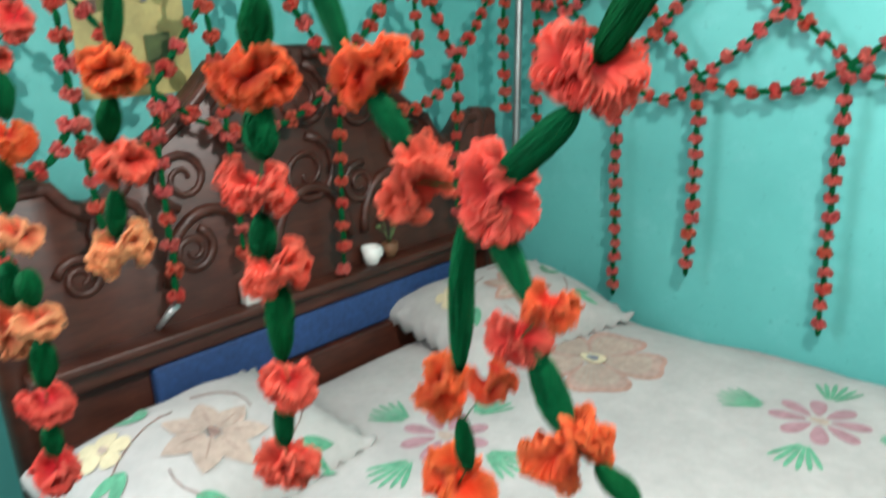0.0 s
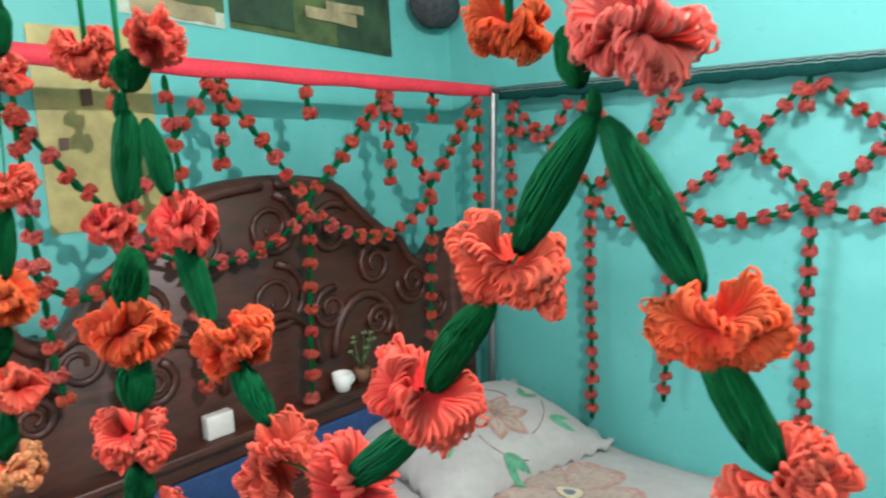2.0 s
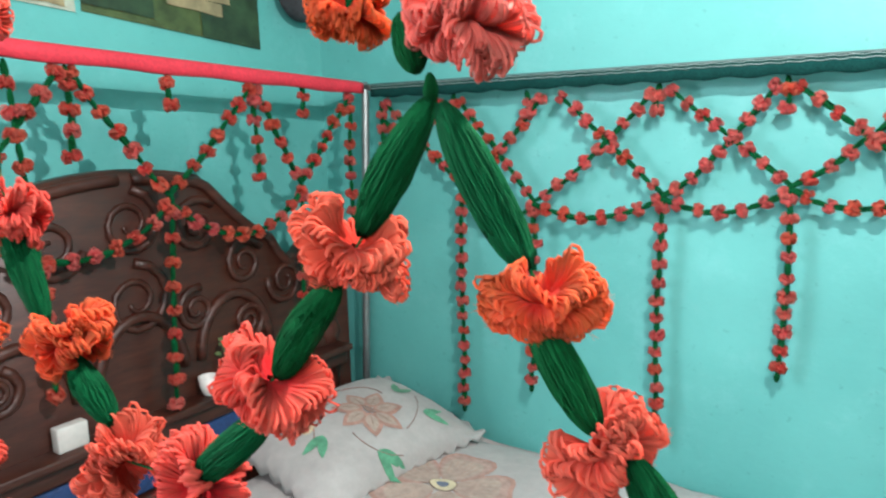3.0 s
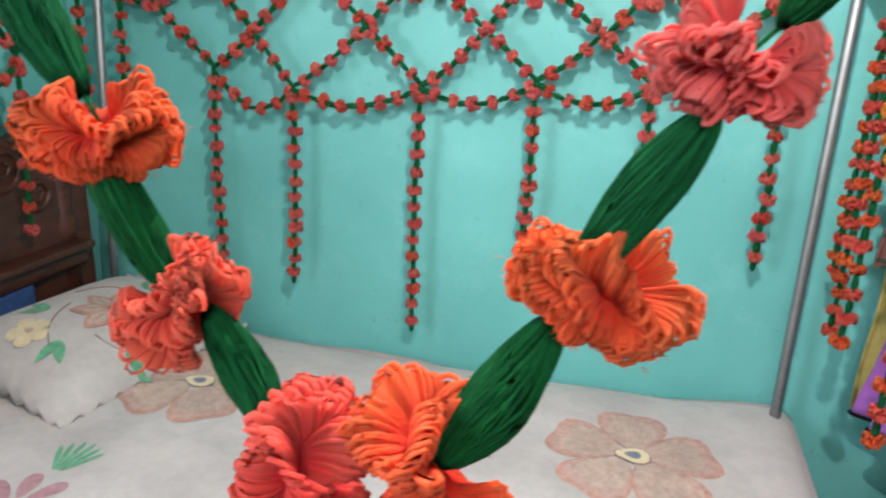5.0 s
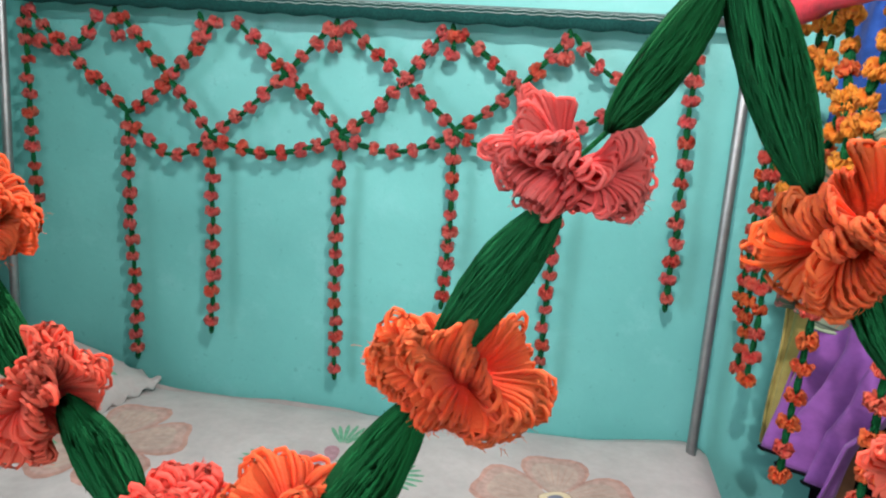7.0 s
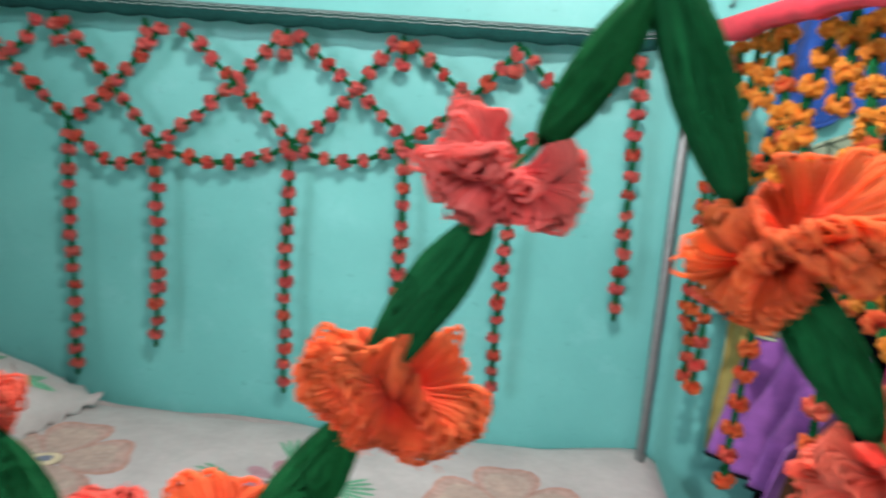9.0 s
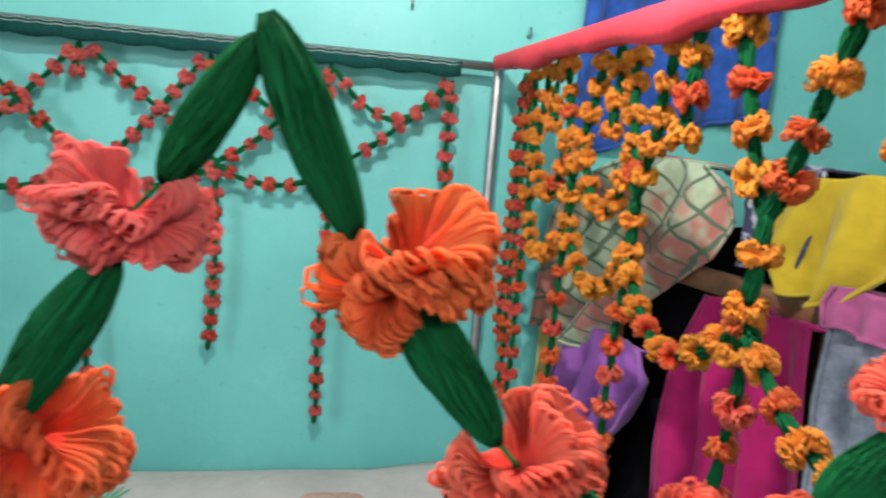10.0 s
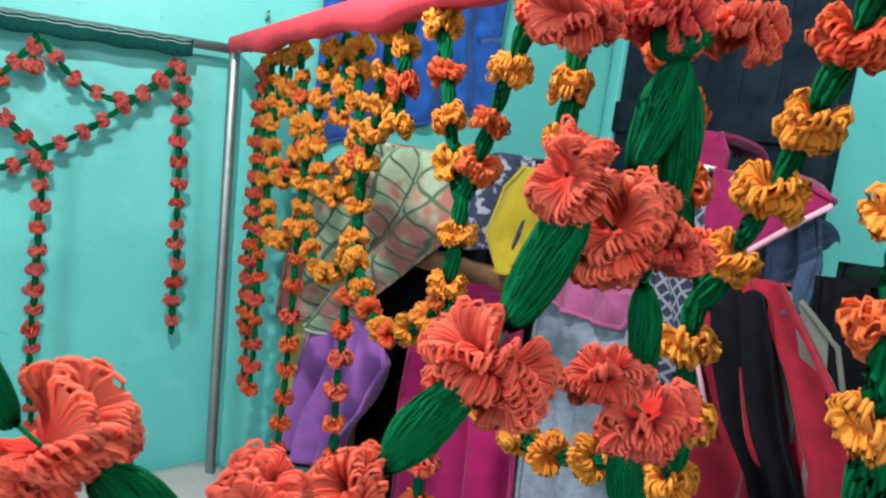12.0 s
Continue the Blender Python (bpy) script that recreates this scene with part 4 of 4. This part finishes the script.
for k in range(9):
    bm = bmesh.new()
    a, q = r.uniform(0, 6.28), r.uniform(0.02, 0.05)
    end = (-0.03 + 0.5 * q * math.cos(a), 1.035 + q * math.sin(a), 0.83 + r.uniform(0.05, 0.11))
    tube(bm, [(-0.03, 1.035, 0.83), (-0.03 + 0.2 * q * math.cos(a), 1.035 + 0.4 * q * math.sin(a), 0.86), end], [0.0016, 0.0014, 0.001], 5)
    bmesh.ops.create_icosphere(bm, subdivisions=1, radius=0.009, matrix=Matrix.Translation(end) @ Matrix.Diagonal((1, 1.3, 0.7, 1)))
    part("stalk", bm, TWIG, plant)
bm = bmesh.new()
box(bm, (-0.040, 0.545, 0.79), (-0.010, 0.615, 0.848), 0.004)
tagged(part("paper_box", bm, PAPER), "small white paper box on the headboard's shelf", "box")
bm = bmesh.new()
tube(bm, [(-0.03, 0.33, 0.80), (-0.02, 0.355, 0.83), (-0.015, 0.375, 0.85)], [0.007, 0.009, 0.012], 10)
tagged(part("torch", bm, SILVER), "short silver torch leaning on the shelf", "torch")

# ---- pictures on the wall behind the headboard ----
def poster(label, y0, y1, z0, z1, base, blocks, droop=0.0):
    root = thing("poster", (X0 + 0.002, (y0 + y1) / 2, z0), label, "poster")
    n = 10
    for name, mat, a0, a1, b0, b1, lift in [("sheet", base, 0, 1, 0, 1, 0.003)] + [("picture", m, *q, 0.005 + 0.0015 * i) for i, (m, *q) in enumerate(blocks)]:
        bm = bmesh.new()
        rows = []
        for i in range(n + 1):
            u = a0 + (a1 - a0) * i / n
            row = []
            for k in range(n + 1):
                v = b0 + (b1 - b0) * k / n
                edge = 0.012 * noise.noise(Vector((u * 6, v * 6, lift * 900))) if name == "picture" and 0 < v < 1 and lift > 0.006 else 0.0
                y, z = y0 + (y1 - y0) * u, z0 + (z1 - z0) * (v + edge) - droop * u * (1 - v)
                row.append(bm.verts.new((X0 + lift + 0.002 * math.sin(3 * u + 2 * v), y, z)))
            rows.append(row)
        for i in range(n):
            for k in range(n):
                bm.faces.new((rows[i][k], rows[i + 1][k], rows[i + 1][k + 1], rows[i][k + 1]))
        part(name, bm, mat, root)
    return root


INK = {k: material(k + " poster ink", plain(c, 0.5, 0, 14, sp)) for k, c, sp in (("dark green", (0.025, 0.05, 0.02), 0.6), ("moss", (0.07, 0.10, 0.03), 0.5), ("path", (0.33, 0.26, 0.14), 0.4), ("pale", (0.45, 0.50, 0.40), 0.3),
                                                                      ("olive yellow", (0.42, 0.36, 0.14), 0.25), ("brown", (0.10, 0.05, 0.03), 0.5), ("skin brown", (0.30, 0.16, 0.09), 0.3), ("grey", (0.12, 0.14, 0.15), 0.3))}
poster("landscape poster of a path through dark green trees", 0.83, 1.40, 1.785, 2.18, INK["moss"],
       [(INK["dark green"], 0.0, 1.0, 0.45, 1.0), (INK["dark green"], 0.62, 1.0, 0.0, 0.5), (INK["dark green"], 0.0, 0.35, 0.05, 0.4), (INK["path"], 0.42, 0.75, 0.16, 0.24), (INK["path"], 0.55, 0.8, 0.24, 0.30)], 0.05)
poster("pale landscape poster beside the darker one", 0.54, 0.815, 1.80, 2.18, INK["pale"], [(INK["moss"], 0.3, 1.0, 0.10, 0.35), (INK["path"], 0.1, 0.9, 0.02, 0.12), (INK["dark green"], 0.0, 0.5, 0.5, 0.9)], 0.02)
poster("yellowed wall calendar with brown and green shapes", 0.335, 0.60, 1.30, 1.76, INK["olive yellow"],
       [(INK["skin brown"], 0.32, 0.52, 0.80, 0.92), (INK["brown"], 0.36, 0.46, 0.62, 0.70), (INK["brown"], 0.14, 0.22, 0.40, 0.46), (INK["moss"], 0.58, 0.82, 0.16, 0.30), (INK["grey"], 0.60, 0.66, 0.46, 0.54)])
cap = thing("cloth_cap", (X0 + 0.06, 1.56, 1.86), "dark grey cloth cap hanging on the wall in the corner", "cap")
DARKCLOTH = material("dark grey cloth", fabric((0.05, 0.055, 0.06), 60, 0.3))
bm = bmesh.new()
got = bmesh.ops.create_uvsphere(bm, u_segments=24, v_segments=14, radius=1.0)["verts"]
for v in got:
    k = 1 + 0.10 * noise.noise(v.co * 2.3)
    v.co = Vector((X0 + 0.06 + 0.055 * v.co.x * k, 1.555 + 0.105 * v.co.y * k, 1.90 + 0.075 * v.co.z * k))
part("crown", bm, DARKCLOTH, cap)
bm = bmesh.new()
tube(bm, [(X0 + 0.012, 1.555, 1.97), (X0 + 0.03, 1.555, 1.985), (X0 + 0.035, 1.555, 1.99)], 0.004, 6)
part("hook", bm, STEEL, cap)

# ---- clothes rack and clothes beyond the foot of the bed ----
def rack_x(y):
    return 2.7735 - 0.37 * y


rack = thing("clothes_rack", (rack_x(0.9) + 0.2, 0.9, 0), "low open wooden rack heaped with clothes beyond the bed's foot", "rack")
for y in (1.45, 0.95, 0.42):
    for back in (0.02, 0.40):
        bm = bmesh.new()
        x = rack_x(y) + back
        box(bm, (x - 0.02, y - 0.02, 0.0), (x + 0.02, y + 0.02, 1.185), 0.004)
        part("upright", bm, RAWWOOD, rack)
for back, z in ((0.0, 1.205), (0.40, 1.205), (0.02, 0.30), (0.40, 0.30)):
    bm = bmesh.new()
    pts = [Vector((rack_x(y) + back, y, z)) for y in (1.50, 0.36)]
    d = (pts[1] - pts[0]).normalized()
    s = d.cross(Vector((0, 0, 1)))
    ring = []
    for p in pts:
        ring.append([bm.verts.new(p + s * a + Vector((0, 0, b))) for a, b in ((-0.016, -0.022), (0.016, -0.022), (0.016, 0.022), (-0.016, 0.022))])
    for k in range(4):
        bm.faces.new((ring[0][k], ring[0][(k + 1) % 4], ring[1][(k + 1) % 4], ring[1][k]))
    bm.faces.new(ring[0][::-1])
    bm.faces.new(ring[1])
    bmesh.ops.bevel(bm, geom=bm.edges[:], offset=0.003, segments=1, affect="EDGES")
    part("bar", bm, RAWWOOD, rack)
bm = bmesh.new()
for k in range(5):
    y = 1.42 - 0.24 * k
    box(bm, (rack_x(y) + 0.41, y - 0.23, 0.30), (rack_x(y) + 0.42, y - 0.002, 1.2))
part("back_panel", bm, RAWWOOD, rack)


def cloth(name, label, category, mat, rows, out, folds, depth, seed, over=0.12, trim=None):
    """A hanging or heaped cloth. rows: (height, one side, other side) from the top down; out: how far it stands before the rack;
    over: how far its top rolls back over the bar."""
    n = 40
    grid = []
    full = []
    for k in range(5):
        a = math.pi / 2 * k / 5
        z, l, r = rows[0]
        full.append((z + 0.0 - 0.03 * (1 - math.sin(a)), l, r, over * math.cos(a)))
    for (z0, l0, r0), (z1, l1, r1) in zip(rows, rows[1:]):
        for k in range(9):
            f = k / 9
            full.append((z0 + (z1 - z0) * f, l0 + (l1 - l0) * f, r0 + (r1 - r0) * f, 0.0))
    z, l, r = rows[-1]
    full.append((z, l, r, 0.0))
    bm = bmesh.new()
    top = rows[0][0]
    for z, l, r, back in full:
        line = []
        for j in range(n + 1):
            f = j / n
            y = l + (r - l) * f + 0.01 * noise.noise(Vector((f * 3, z * 4, seed)))
            drop = min(1.0, (top - z) / 0.15 + 0.15)
            fold = depth * drop * (math.sin(folds * f * math.tau + seed + 1.5 * noise.noise(Vector((f * 2, z * 2.2, seed)))) + 0.8 * noise.noise(Vector((f * 5, z * 3, seed + 4))))
            line.append(bm.verts.new((rack_x(y) - out + back - fold, y, z + 0.018 * noise.noise(Vector((f * 4, seed, z * 6))))))
        grid.append(line)
    for a, b in zip(grid, grid[1:]):
        for j in range(n):
            bm.faces.new((a[j], a[j + 1], b[j + 1], b[j]))
    grid_at = [[v.co.copy() for v in row] for row in grid]
    ob = part(name, bm, mat)
    tagged(ob, label, category, "clothes on the rack")
    thick = ob.modifiers.new("thickness", "SOLIDIFY")
    thick.thickness, thick.offset = 0.005, 1.0
    if category:
        for piece, line in (("hem", grid_at[-1]), ("border", [row[0] for row in grid_at[5:]]), ("border", [row[-1] for row in grid_at[5:]])):
            bm = bmesh.new()
            tube(bm, [p + Vector((-0.003, 0, 0)) for p in line], 0.0045, 5)
            part(piece, bm, trim if trim and piece == "hem" else mat, ob)
    return ob


def checked(base, line, scale=14.0, width=0.06, second=None):
    """Cloth with a diagonal net of dark lines and blotches of a second colour."""
    def build(n, l, p):
        fabric(base, 40, 0.1)(n, l, p)
        co = n.new("ShaderNodeTexCoord").outputs["Object"]
        col = p.inputs["Base Color"].links[0].from_socket
        if second:
            t, rr = ramp_noise(n, l, co, 7, ((0.44, (0, 0, 0)), (0.54, (1, 1, 1))), 3)
            col = mix(n, l, col, second, rr.outputs["Color"])
        for turn in (0.7, -0.6):
            mp = n.new("ShaderNodeMapping")
            mp.inputs["Rotation"].default_value = (turn, 0, 0)
            l.new(co, mp.inputs["Vector"])
            w = n.new("ShaderNodeTexWave")
            w.bands_direction = "Y"
            w.inputs["Scale"].default_value, w.inputs["Distortion"].default_value, w.inputs["Detail"].default_value = scale / 3, 3.0, 2
            l.new(mp.outputs["Vector"], w.inputs["Vector"])
            rr = n.new("ShaderNodeValToRGB")
            rr.color_ramp.elements[0].position, rr.color_ramp.elements[1].position = 1 - width, 1 - width * 0.5
            l.new(w.outputs["Fac"], rr.inputs["Fac"])
            col = mix(n, l, col, line, rr.outputs["Color"])
        l.new(col, p.inputs["Base Color"])
    return build


def spotted(base, spot, scale, low, high):
    def build(n, l, p):
        fabric(base, 40, 0.12)(n, l, p)
        co = n.new("ShaderNodeTexCoord").outputs["Object"]
        t, rr = ramp_noise(n, l, co, scale, ((low, (0, 0, 0)), (high, (1, 1, 1))), 2)
        l.new(mix(n, l, p.inputs["Base Color"].links[0].from_socket, spot, rr.outputs["Color"]), p.inputs["Base Color"])
    return build


BLANKET = material("pale green and rose printed cotton", checked((0.30, 0.38, 0.26), (0.07, 0.11, 0.07), 20, 0.06, (0.30, 0.12, 0.10)))
PURPLE = material("purple satin", fabric((0.29, 0.10, 0.39), 20, 0.2))
OLIVE = material("olive yellow cotton", fabric((0.36, 0.30, 0.09), 30, 0.15))
NAVY = material("navy printed cotton", spotted((0.03, 0.035, 0.065), (0.24, 0.25, 0.30), 34, 0.54, 0.60))
YELLOW = material("mustard printed cotton", spotted((0.33, 0.25, 0.015), (0.16, 0.10, 0.02), 9, 0.60, 0.66))
MAGENTA = material("magenta cotton", fabric((0.30, 0.007, 0.09), 30, 0.15))
PINKSATIN = material("lilac pink satin", fabric((0.25, 0.06, 0.15), 30, 0.25))
JEANS = material("faded grey denim", fabric((0.20, 0.23, 0.29), 70, 0.25))
STRIPED = material("navy striped knit", checked((0.03, 0.035, 0.06), (0.20, 0.20, 0.24), 60, 0.2))
WINE = material("dark magenta cotton", fabric((0.17, 0.006, 0.055), 30, 0.25))
CRIMSON = material("crimson cotton", fabric((0.22, 0.008, 0.022), 30, 0.25))
DENIM = material("dark blue denim", fabric((0.035, 0.055, 0.10), 70, 0.25))
PALEGREY = material("pale grey cotton", fabric((0.12, 0.125, 0.11), 40, 0.2))
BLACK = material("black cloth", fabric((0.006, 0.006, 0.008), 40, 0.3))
DARKGREEN = material("dark green cloth", fabric((0.005, 0.012, 0.010), 40, 0.3))
LAVENDER = material("pink piping cord", fabric((0.55, 0.28, 0.36), 60, 0.1))

# added black sheet that paints the shade inside the rack, behind the clothes
cloth("dark_curtain", "black sheet standing in for the shade inside the rack", "cloth", BLACK, [(1.31, 1.36, 0.95), (1.22, 1.55, 0.60), (1.15, 1.64, 0.38), (0.8, 1.64, 0.36), (0.35, 1.64, 0.35)], -0.12, 7, 0.012, 1.0, 0.02)
cloth("bedcover", "pale green and rose printed cover heaped on the rack", "bedcover", BLANKET, [(1.44, 1.33, 1.18), (1.40, 1.43, 1.13), (1.33, 1.54, 1.12), (1.25, 1.59, 1.15), (1.19, 1.61, 1.22), (1.10, 1.61, 1.33), (0.97, 1.60, 1.45)], 0.05, 2.4, 0.036, 2.0, 0.2)
cloth("shawl", "olive yellow cotton shawl hanging beside the purple cloth", "shawl", OLIVE, [(1.06, 1.64, 1.55), (0.8, 1.645, 1.57), (0.58, 1.65, 1.60)], 0.03, 1.5, 0.01, 3.0, 0.08)
cloth("purple_dress", "purple satin dress hanging in soft folds from the rack", "dress", PURPLE, [(1.02, 1.53, 1.27), (0.95, 1.55, 1.23), (0.84, 1.58, 1.27), (0.75, 1.60, 1.33), (0.60, 1.62, 1.37)], 0.05, 3.6, 0.030, 4.0, 0.06, BLACK)
cloth("printed_shirt", "navy shirt with pale print heaped on the rack", "shirt", NAVY, [(1.45, 1.09, 0.97), (1.38, 1.11, 0.96), (1.27, 1.10, 0.97)], 0.02, 1.6, 0.02, 5.0, 0.2)
cloth("mustard_kurta", "mustard printed cotton tunic draped over the rack", "tunic", YELLOW, [(1.445, 0.96, 0.80), (1.40, 1.0, 0.79), (1.30, 1.02, 0.80), (1.235, 0.975, 0.86)], 0.05, 2.3, 0.022, 6.0, 0.22)
cloth("magenta_skirt", "magenta cotton skirt hanging from the rack's front", "skirt", MAGENTA, [(1.19, 1.11, 0.90), (1.05, 1.15, 0.88), (0.85, 1.16, 0.86), (0.62, 1.17, 0.84)], 0.06, 3.2, 0.02, 7.0, 0.1)
cloth("pink_scarf", "lilac pink satin scarf bunched on top of jeans", "scarf", PINKSATIN, [(1.27, 0.86, 0.70), (1.24, 0.87, 0.69), (1.205, 0.86, 0.71)], 0.08, 2.5, 0.018, 8.0, 0.12)
cloth("jeans", "faded grey denim jeans hanging over the rack", "jeans", JEANS, [(1.215, 0.87, 0.71), (1.05, 0.86, 0.70), (0.85, 0.86, 0.68), (0.60, 0.84, 0.66)], 0.06, 1.6, 0.018, 9.0, 0.14)
cloth("striped_sweater", "navy striped sweater hanging over the rack", "sweater", STRIPED, [(1.455, 0.73, 0.63), (1.38, 0.72, 0.61), (1.30, 0.70, 0.60), (1.2, 0.68, 0.575), (1.10, 0.66, 0.56)], 0.04, 1.4, 0.014, 10.0, 0.16)
cloth("magenta_wrap", "dark magenta bundle on top of the clothes heap", "wrap", WINE, [(1.53, 0.72, 0.66), (1.50, 0.74, 0.64), (1.45, 0.73, 0.64)], 0.0, 1.5, 0.012, 11.0, 0.12)
cloth("white_cap", "white folded cloth in the clothes heap", "cloth", PAPER, [(1.48, 0.72, 0.655), (1.455, 0.72, 0.65)], 0.025, 1.0, 0.006, 12.0, 0.08)
jacket = cloth("crimson_jacket", "crimson jacket with a magenta collar and pink piping", "jacket", CRIMSON, [(1.33, 0.60, 0.50), (1.29, 0.595, 0.475), (1.21, 0.585, 0.415), (1.08, 0.58, 0.345), (0.95, 0.60, 0.32), (0.75, 0.62, 0.30)], 0.06, 3.0, 0.022, 13.0, 0.15)
collar = cloth("collar", "magenta collar", "", WINE, [(1.475, 0.60, 0.50), (1.45, 0.60, 0.442), (1.40, 0.60, 0.49), (1.36, 0.59, 0.535), (1.32, 0.585, 0.57)], 0.085, 0.8, 0.006, 14.0, 0.1)
for key in ("category", "group"):
    if key in collar:
        del collar[key]
collar.parent = jacket
lining = cloth("lining", "black lining", "", BLACK, [(1.315, 0.575, 0.505), (1.22, 0.56, 0.468), (1.12, 0.525, 0.435), (1.05, 0.48, 0.405), (0.95, 0.44, 0.38)], 0.092, 2.2, 0.014, 19.0, 0.02)
for key in ("category", "group"):
    if key in lining:
        del lining[key]
lining.parent = jacket
bm = bmesh.new()
pts = [(1.449, 0.441), (1.425, 0.47), (1.40, 0.497), (1.36, 0.54), (1.321, 0.578), (1.27, 0.585), (1.20, 0.57), (1.12, 0.54)]
tube(bm, [(rack_x(y) - 0.098, y, z) for z, y in pts], 0.004, 7)
cord = part("piping", bm, LAVENDER)
tagged(cord, "pink piping")
cord.parent = jacket
cloth("denim_sleeve", "dark blue denim shirt with its sleeve hanging down", "shirt", DENIM, [(1.42, 0.55, 0.49), (1.36, 0.535, 0.48), (1.29, 0.53, 0.485)], 0.035, 1.2, 0.012, 15.0, 0.05)
cloth("grey_trousers", "pale grey cotton trousers hanging from the rack", "trousers", PALEGREY, [(1.31, 0.51, 0.485), (1.256, 0.50, 0.431), (1.13, 0.46, 0.395), (0.95, 0.45, 0.37), (0.80, 0.44, 0.35)], 0.045, 1.3, 0.01, 16.0, 0.1)
cloth("black_coat", "black coat hanging at the end of the rack", "coat", BLACK, [(1.35, 0.47, 0.41), (1.2, 0.46, 0.37), (0.9, 0.45, 0.33), (0.6, 0.45, 0.31)], 0.04, 1.5, 0.012, 17.0, 0.12)
cloth("green_blanket", "dark green blanket hanging past the rack's end", "blanket", DARKGREEN, [(1.37, 0.47, 0.16), (1.2, 0.47, 0.14), (0.9, 0.46, 0.12), (0.5, 0.46, 0.1)], 0.0, 2.5, 0.014, 18.0, 0.12)

# blue sari on the far wall
BLUESARI = material("royal blue net cloth", fabric((0.02, 0.075, 0.30), 24, 0.35))
bm = bmesh.new()
n, mrows = 60, 24
grid = []
for k in range(mrows + 1):
    f = k / mrows
    z = 1.98 - 0.52 * f
    line = []
    for j in range(n + 1):
        g = j / n
        x = 2.16 + 0.50 * g + 0.03 * f * (g - 0.6)
        line.append(bm.verts.new((x, 1.648 - 0.016 * math.sin(g * 34 + 2 * noise.noise(Vector((g * 3, f * 2, 0)))) - 0.01 * noise.noise(Vector((g * 6, f * 3, 2))), z + (0.16 * g - 0.05) * f * (1 if f > 0.5 else 0.6) + 0.02 * noise.noise(Vector((g * 4, 0, 4))) * f)))
    grid.append(line)
for a, b in zip(grid, grid[1:]):
    for j in range(n):
        bm.faces.new((a[j], a[j + 1], b[j + 1], b[j]))
sari_low = [v.co.copy() for v in grid[-1]]
sari = part("sari", bm, BLUESARI)
tagged(sari, "royal blue sari hanging on the teal wall", "sari")
sari.modifiers.new("thickness", "SOLIDIFY").thickness = 0.003
bm = bmesh.new()
tube(bm, [p + Vector((0, -0.003, 0)) for p in sari_low], 0.005, 5)
part("hem", bm, BLUESARI, sari)
bm = bmesh.new()
tube(bm, [(2.10, 1.655, 1.985), (2.4, 1.652, 1.98), (2.70, 1.655, 1.985)], 0.004, 6)
tagged(part("clothes_line", bm, STEEL), "thin wire line along the wall holding the sari", "wire")

# plank door in the east wall
DOORPAINT = material("dark weathered door paint", plain((0.010, 0.016, 0.026), 0.7, 0, 16, 0.5))
DOORPAINT.node_tree.nodes["Principled BSDF"].inputs["Specular IOR Level"].default_value = 0.12
door = tagged(thing("door_1", (X1 - 0.03, 1.20, 0), "dark weathered plank door standing shut in the teal wall", "door"), kind="structure")
for k in range(6):
    bm = bmesh.new()
    box(bm, (X1 - 0.035, 0.93 + 0.113 * k, 0.01), (X1 - 0.004 - 0.002 * (k % 2), 0.93 + 0.113 * k + 0.110, 2.05), 0.003)
    part("plank", bm, DOORPAINT, door)
for z in (0.5, 1.55):
    bm = bmesh.new()
    box(bm, (X1 - 0.055, 0.94, z), (X1 - 0.036, 1.60, z + 0.09), 0.003)
    part("ledge", bm, DOORPAINT, door)
for y, coat in ((0.875, DOORPAINT), (1.612, WALL)):
    bm = bmesh.new()
    box(bm, (X1 - 0.045, y, 0.0), (X1 - 0.003, y + 0.05, 2.12), 0.004)
    part("frame", bm, coat, door)

# two small hooks on the far wall
for x, z in ((1.72, 1.74), (2.02, 1.70)):
    bm = bmesh.new()
    tube(bm, [(x, Y1 + 0.002, z), (x, Y1 - 0.02, z), (x, Y1 - 0.028, z + 0.012), (x, Y1 - 0.022, z + 0.02)], 0.0035, 8)
    tagged(part("wall_hook", bm, STEEL), "small metal hook in the teal wall", "hook")
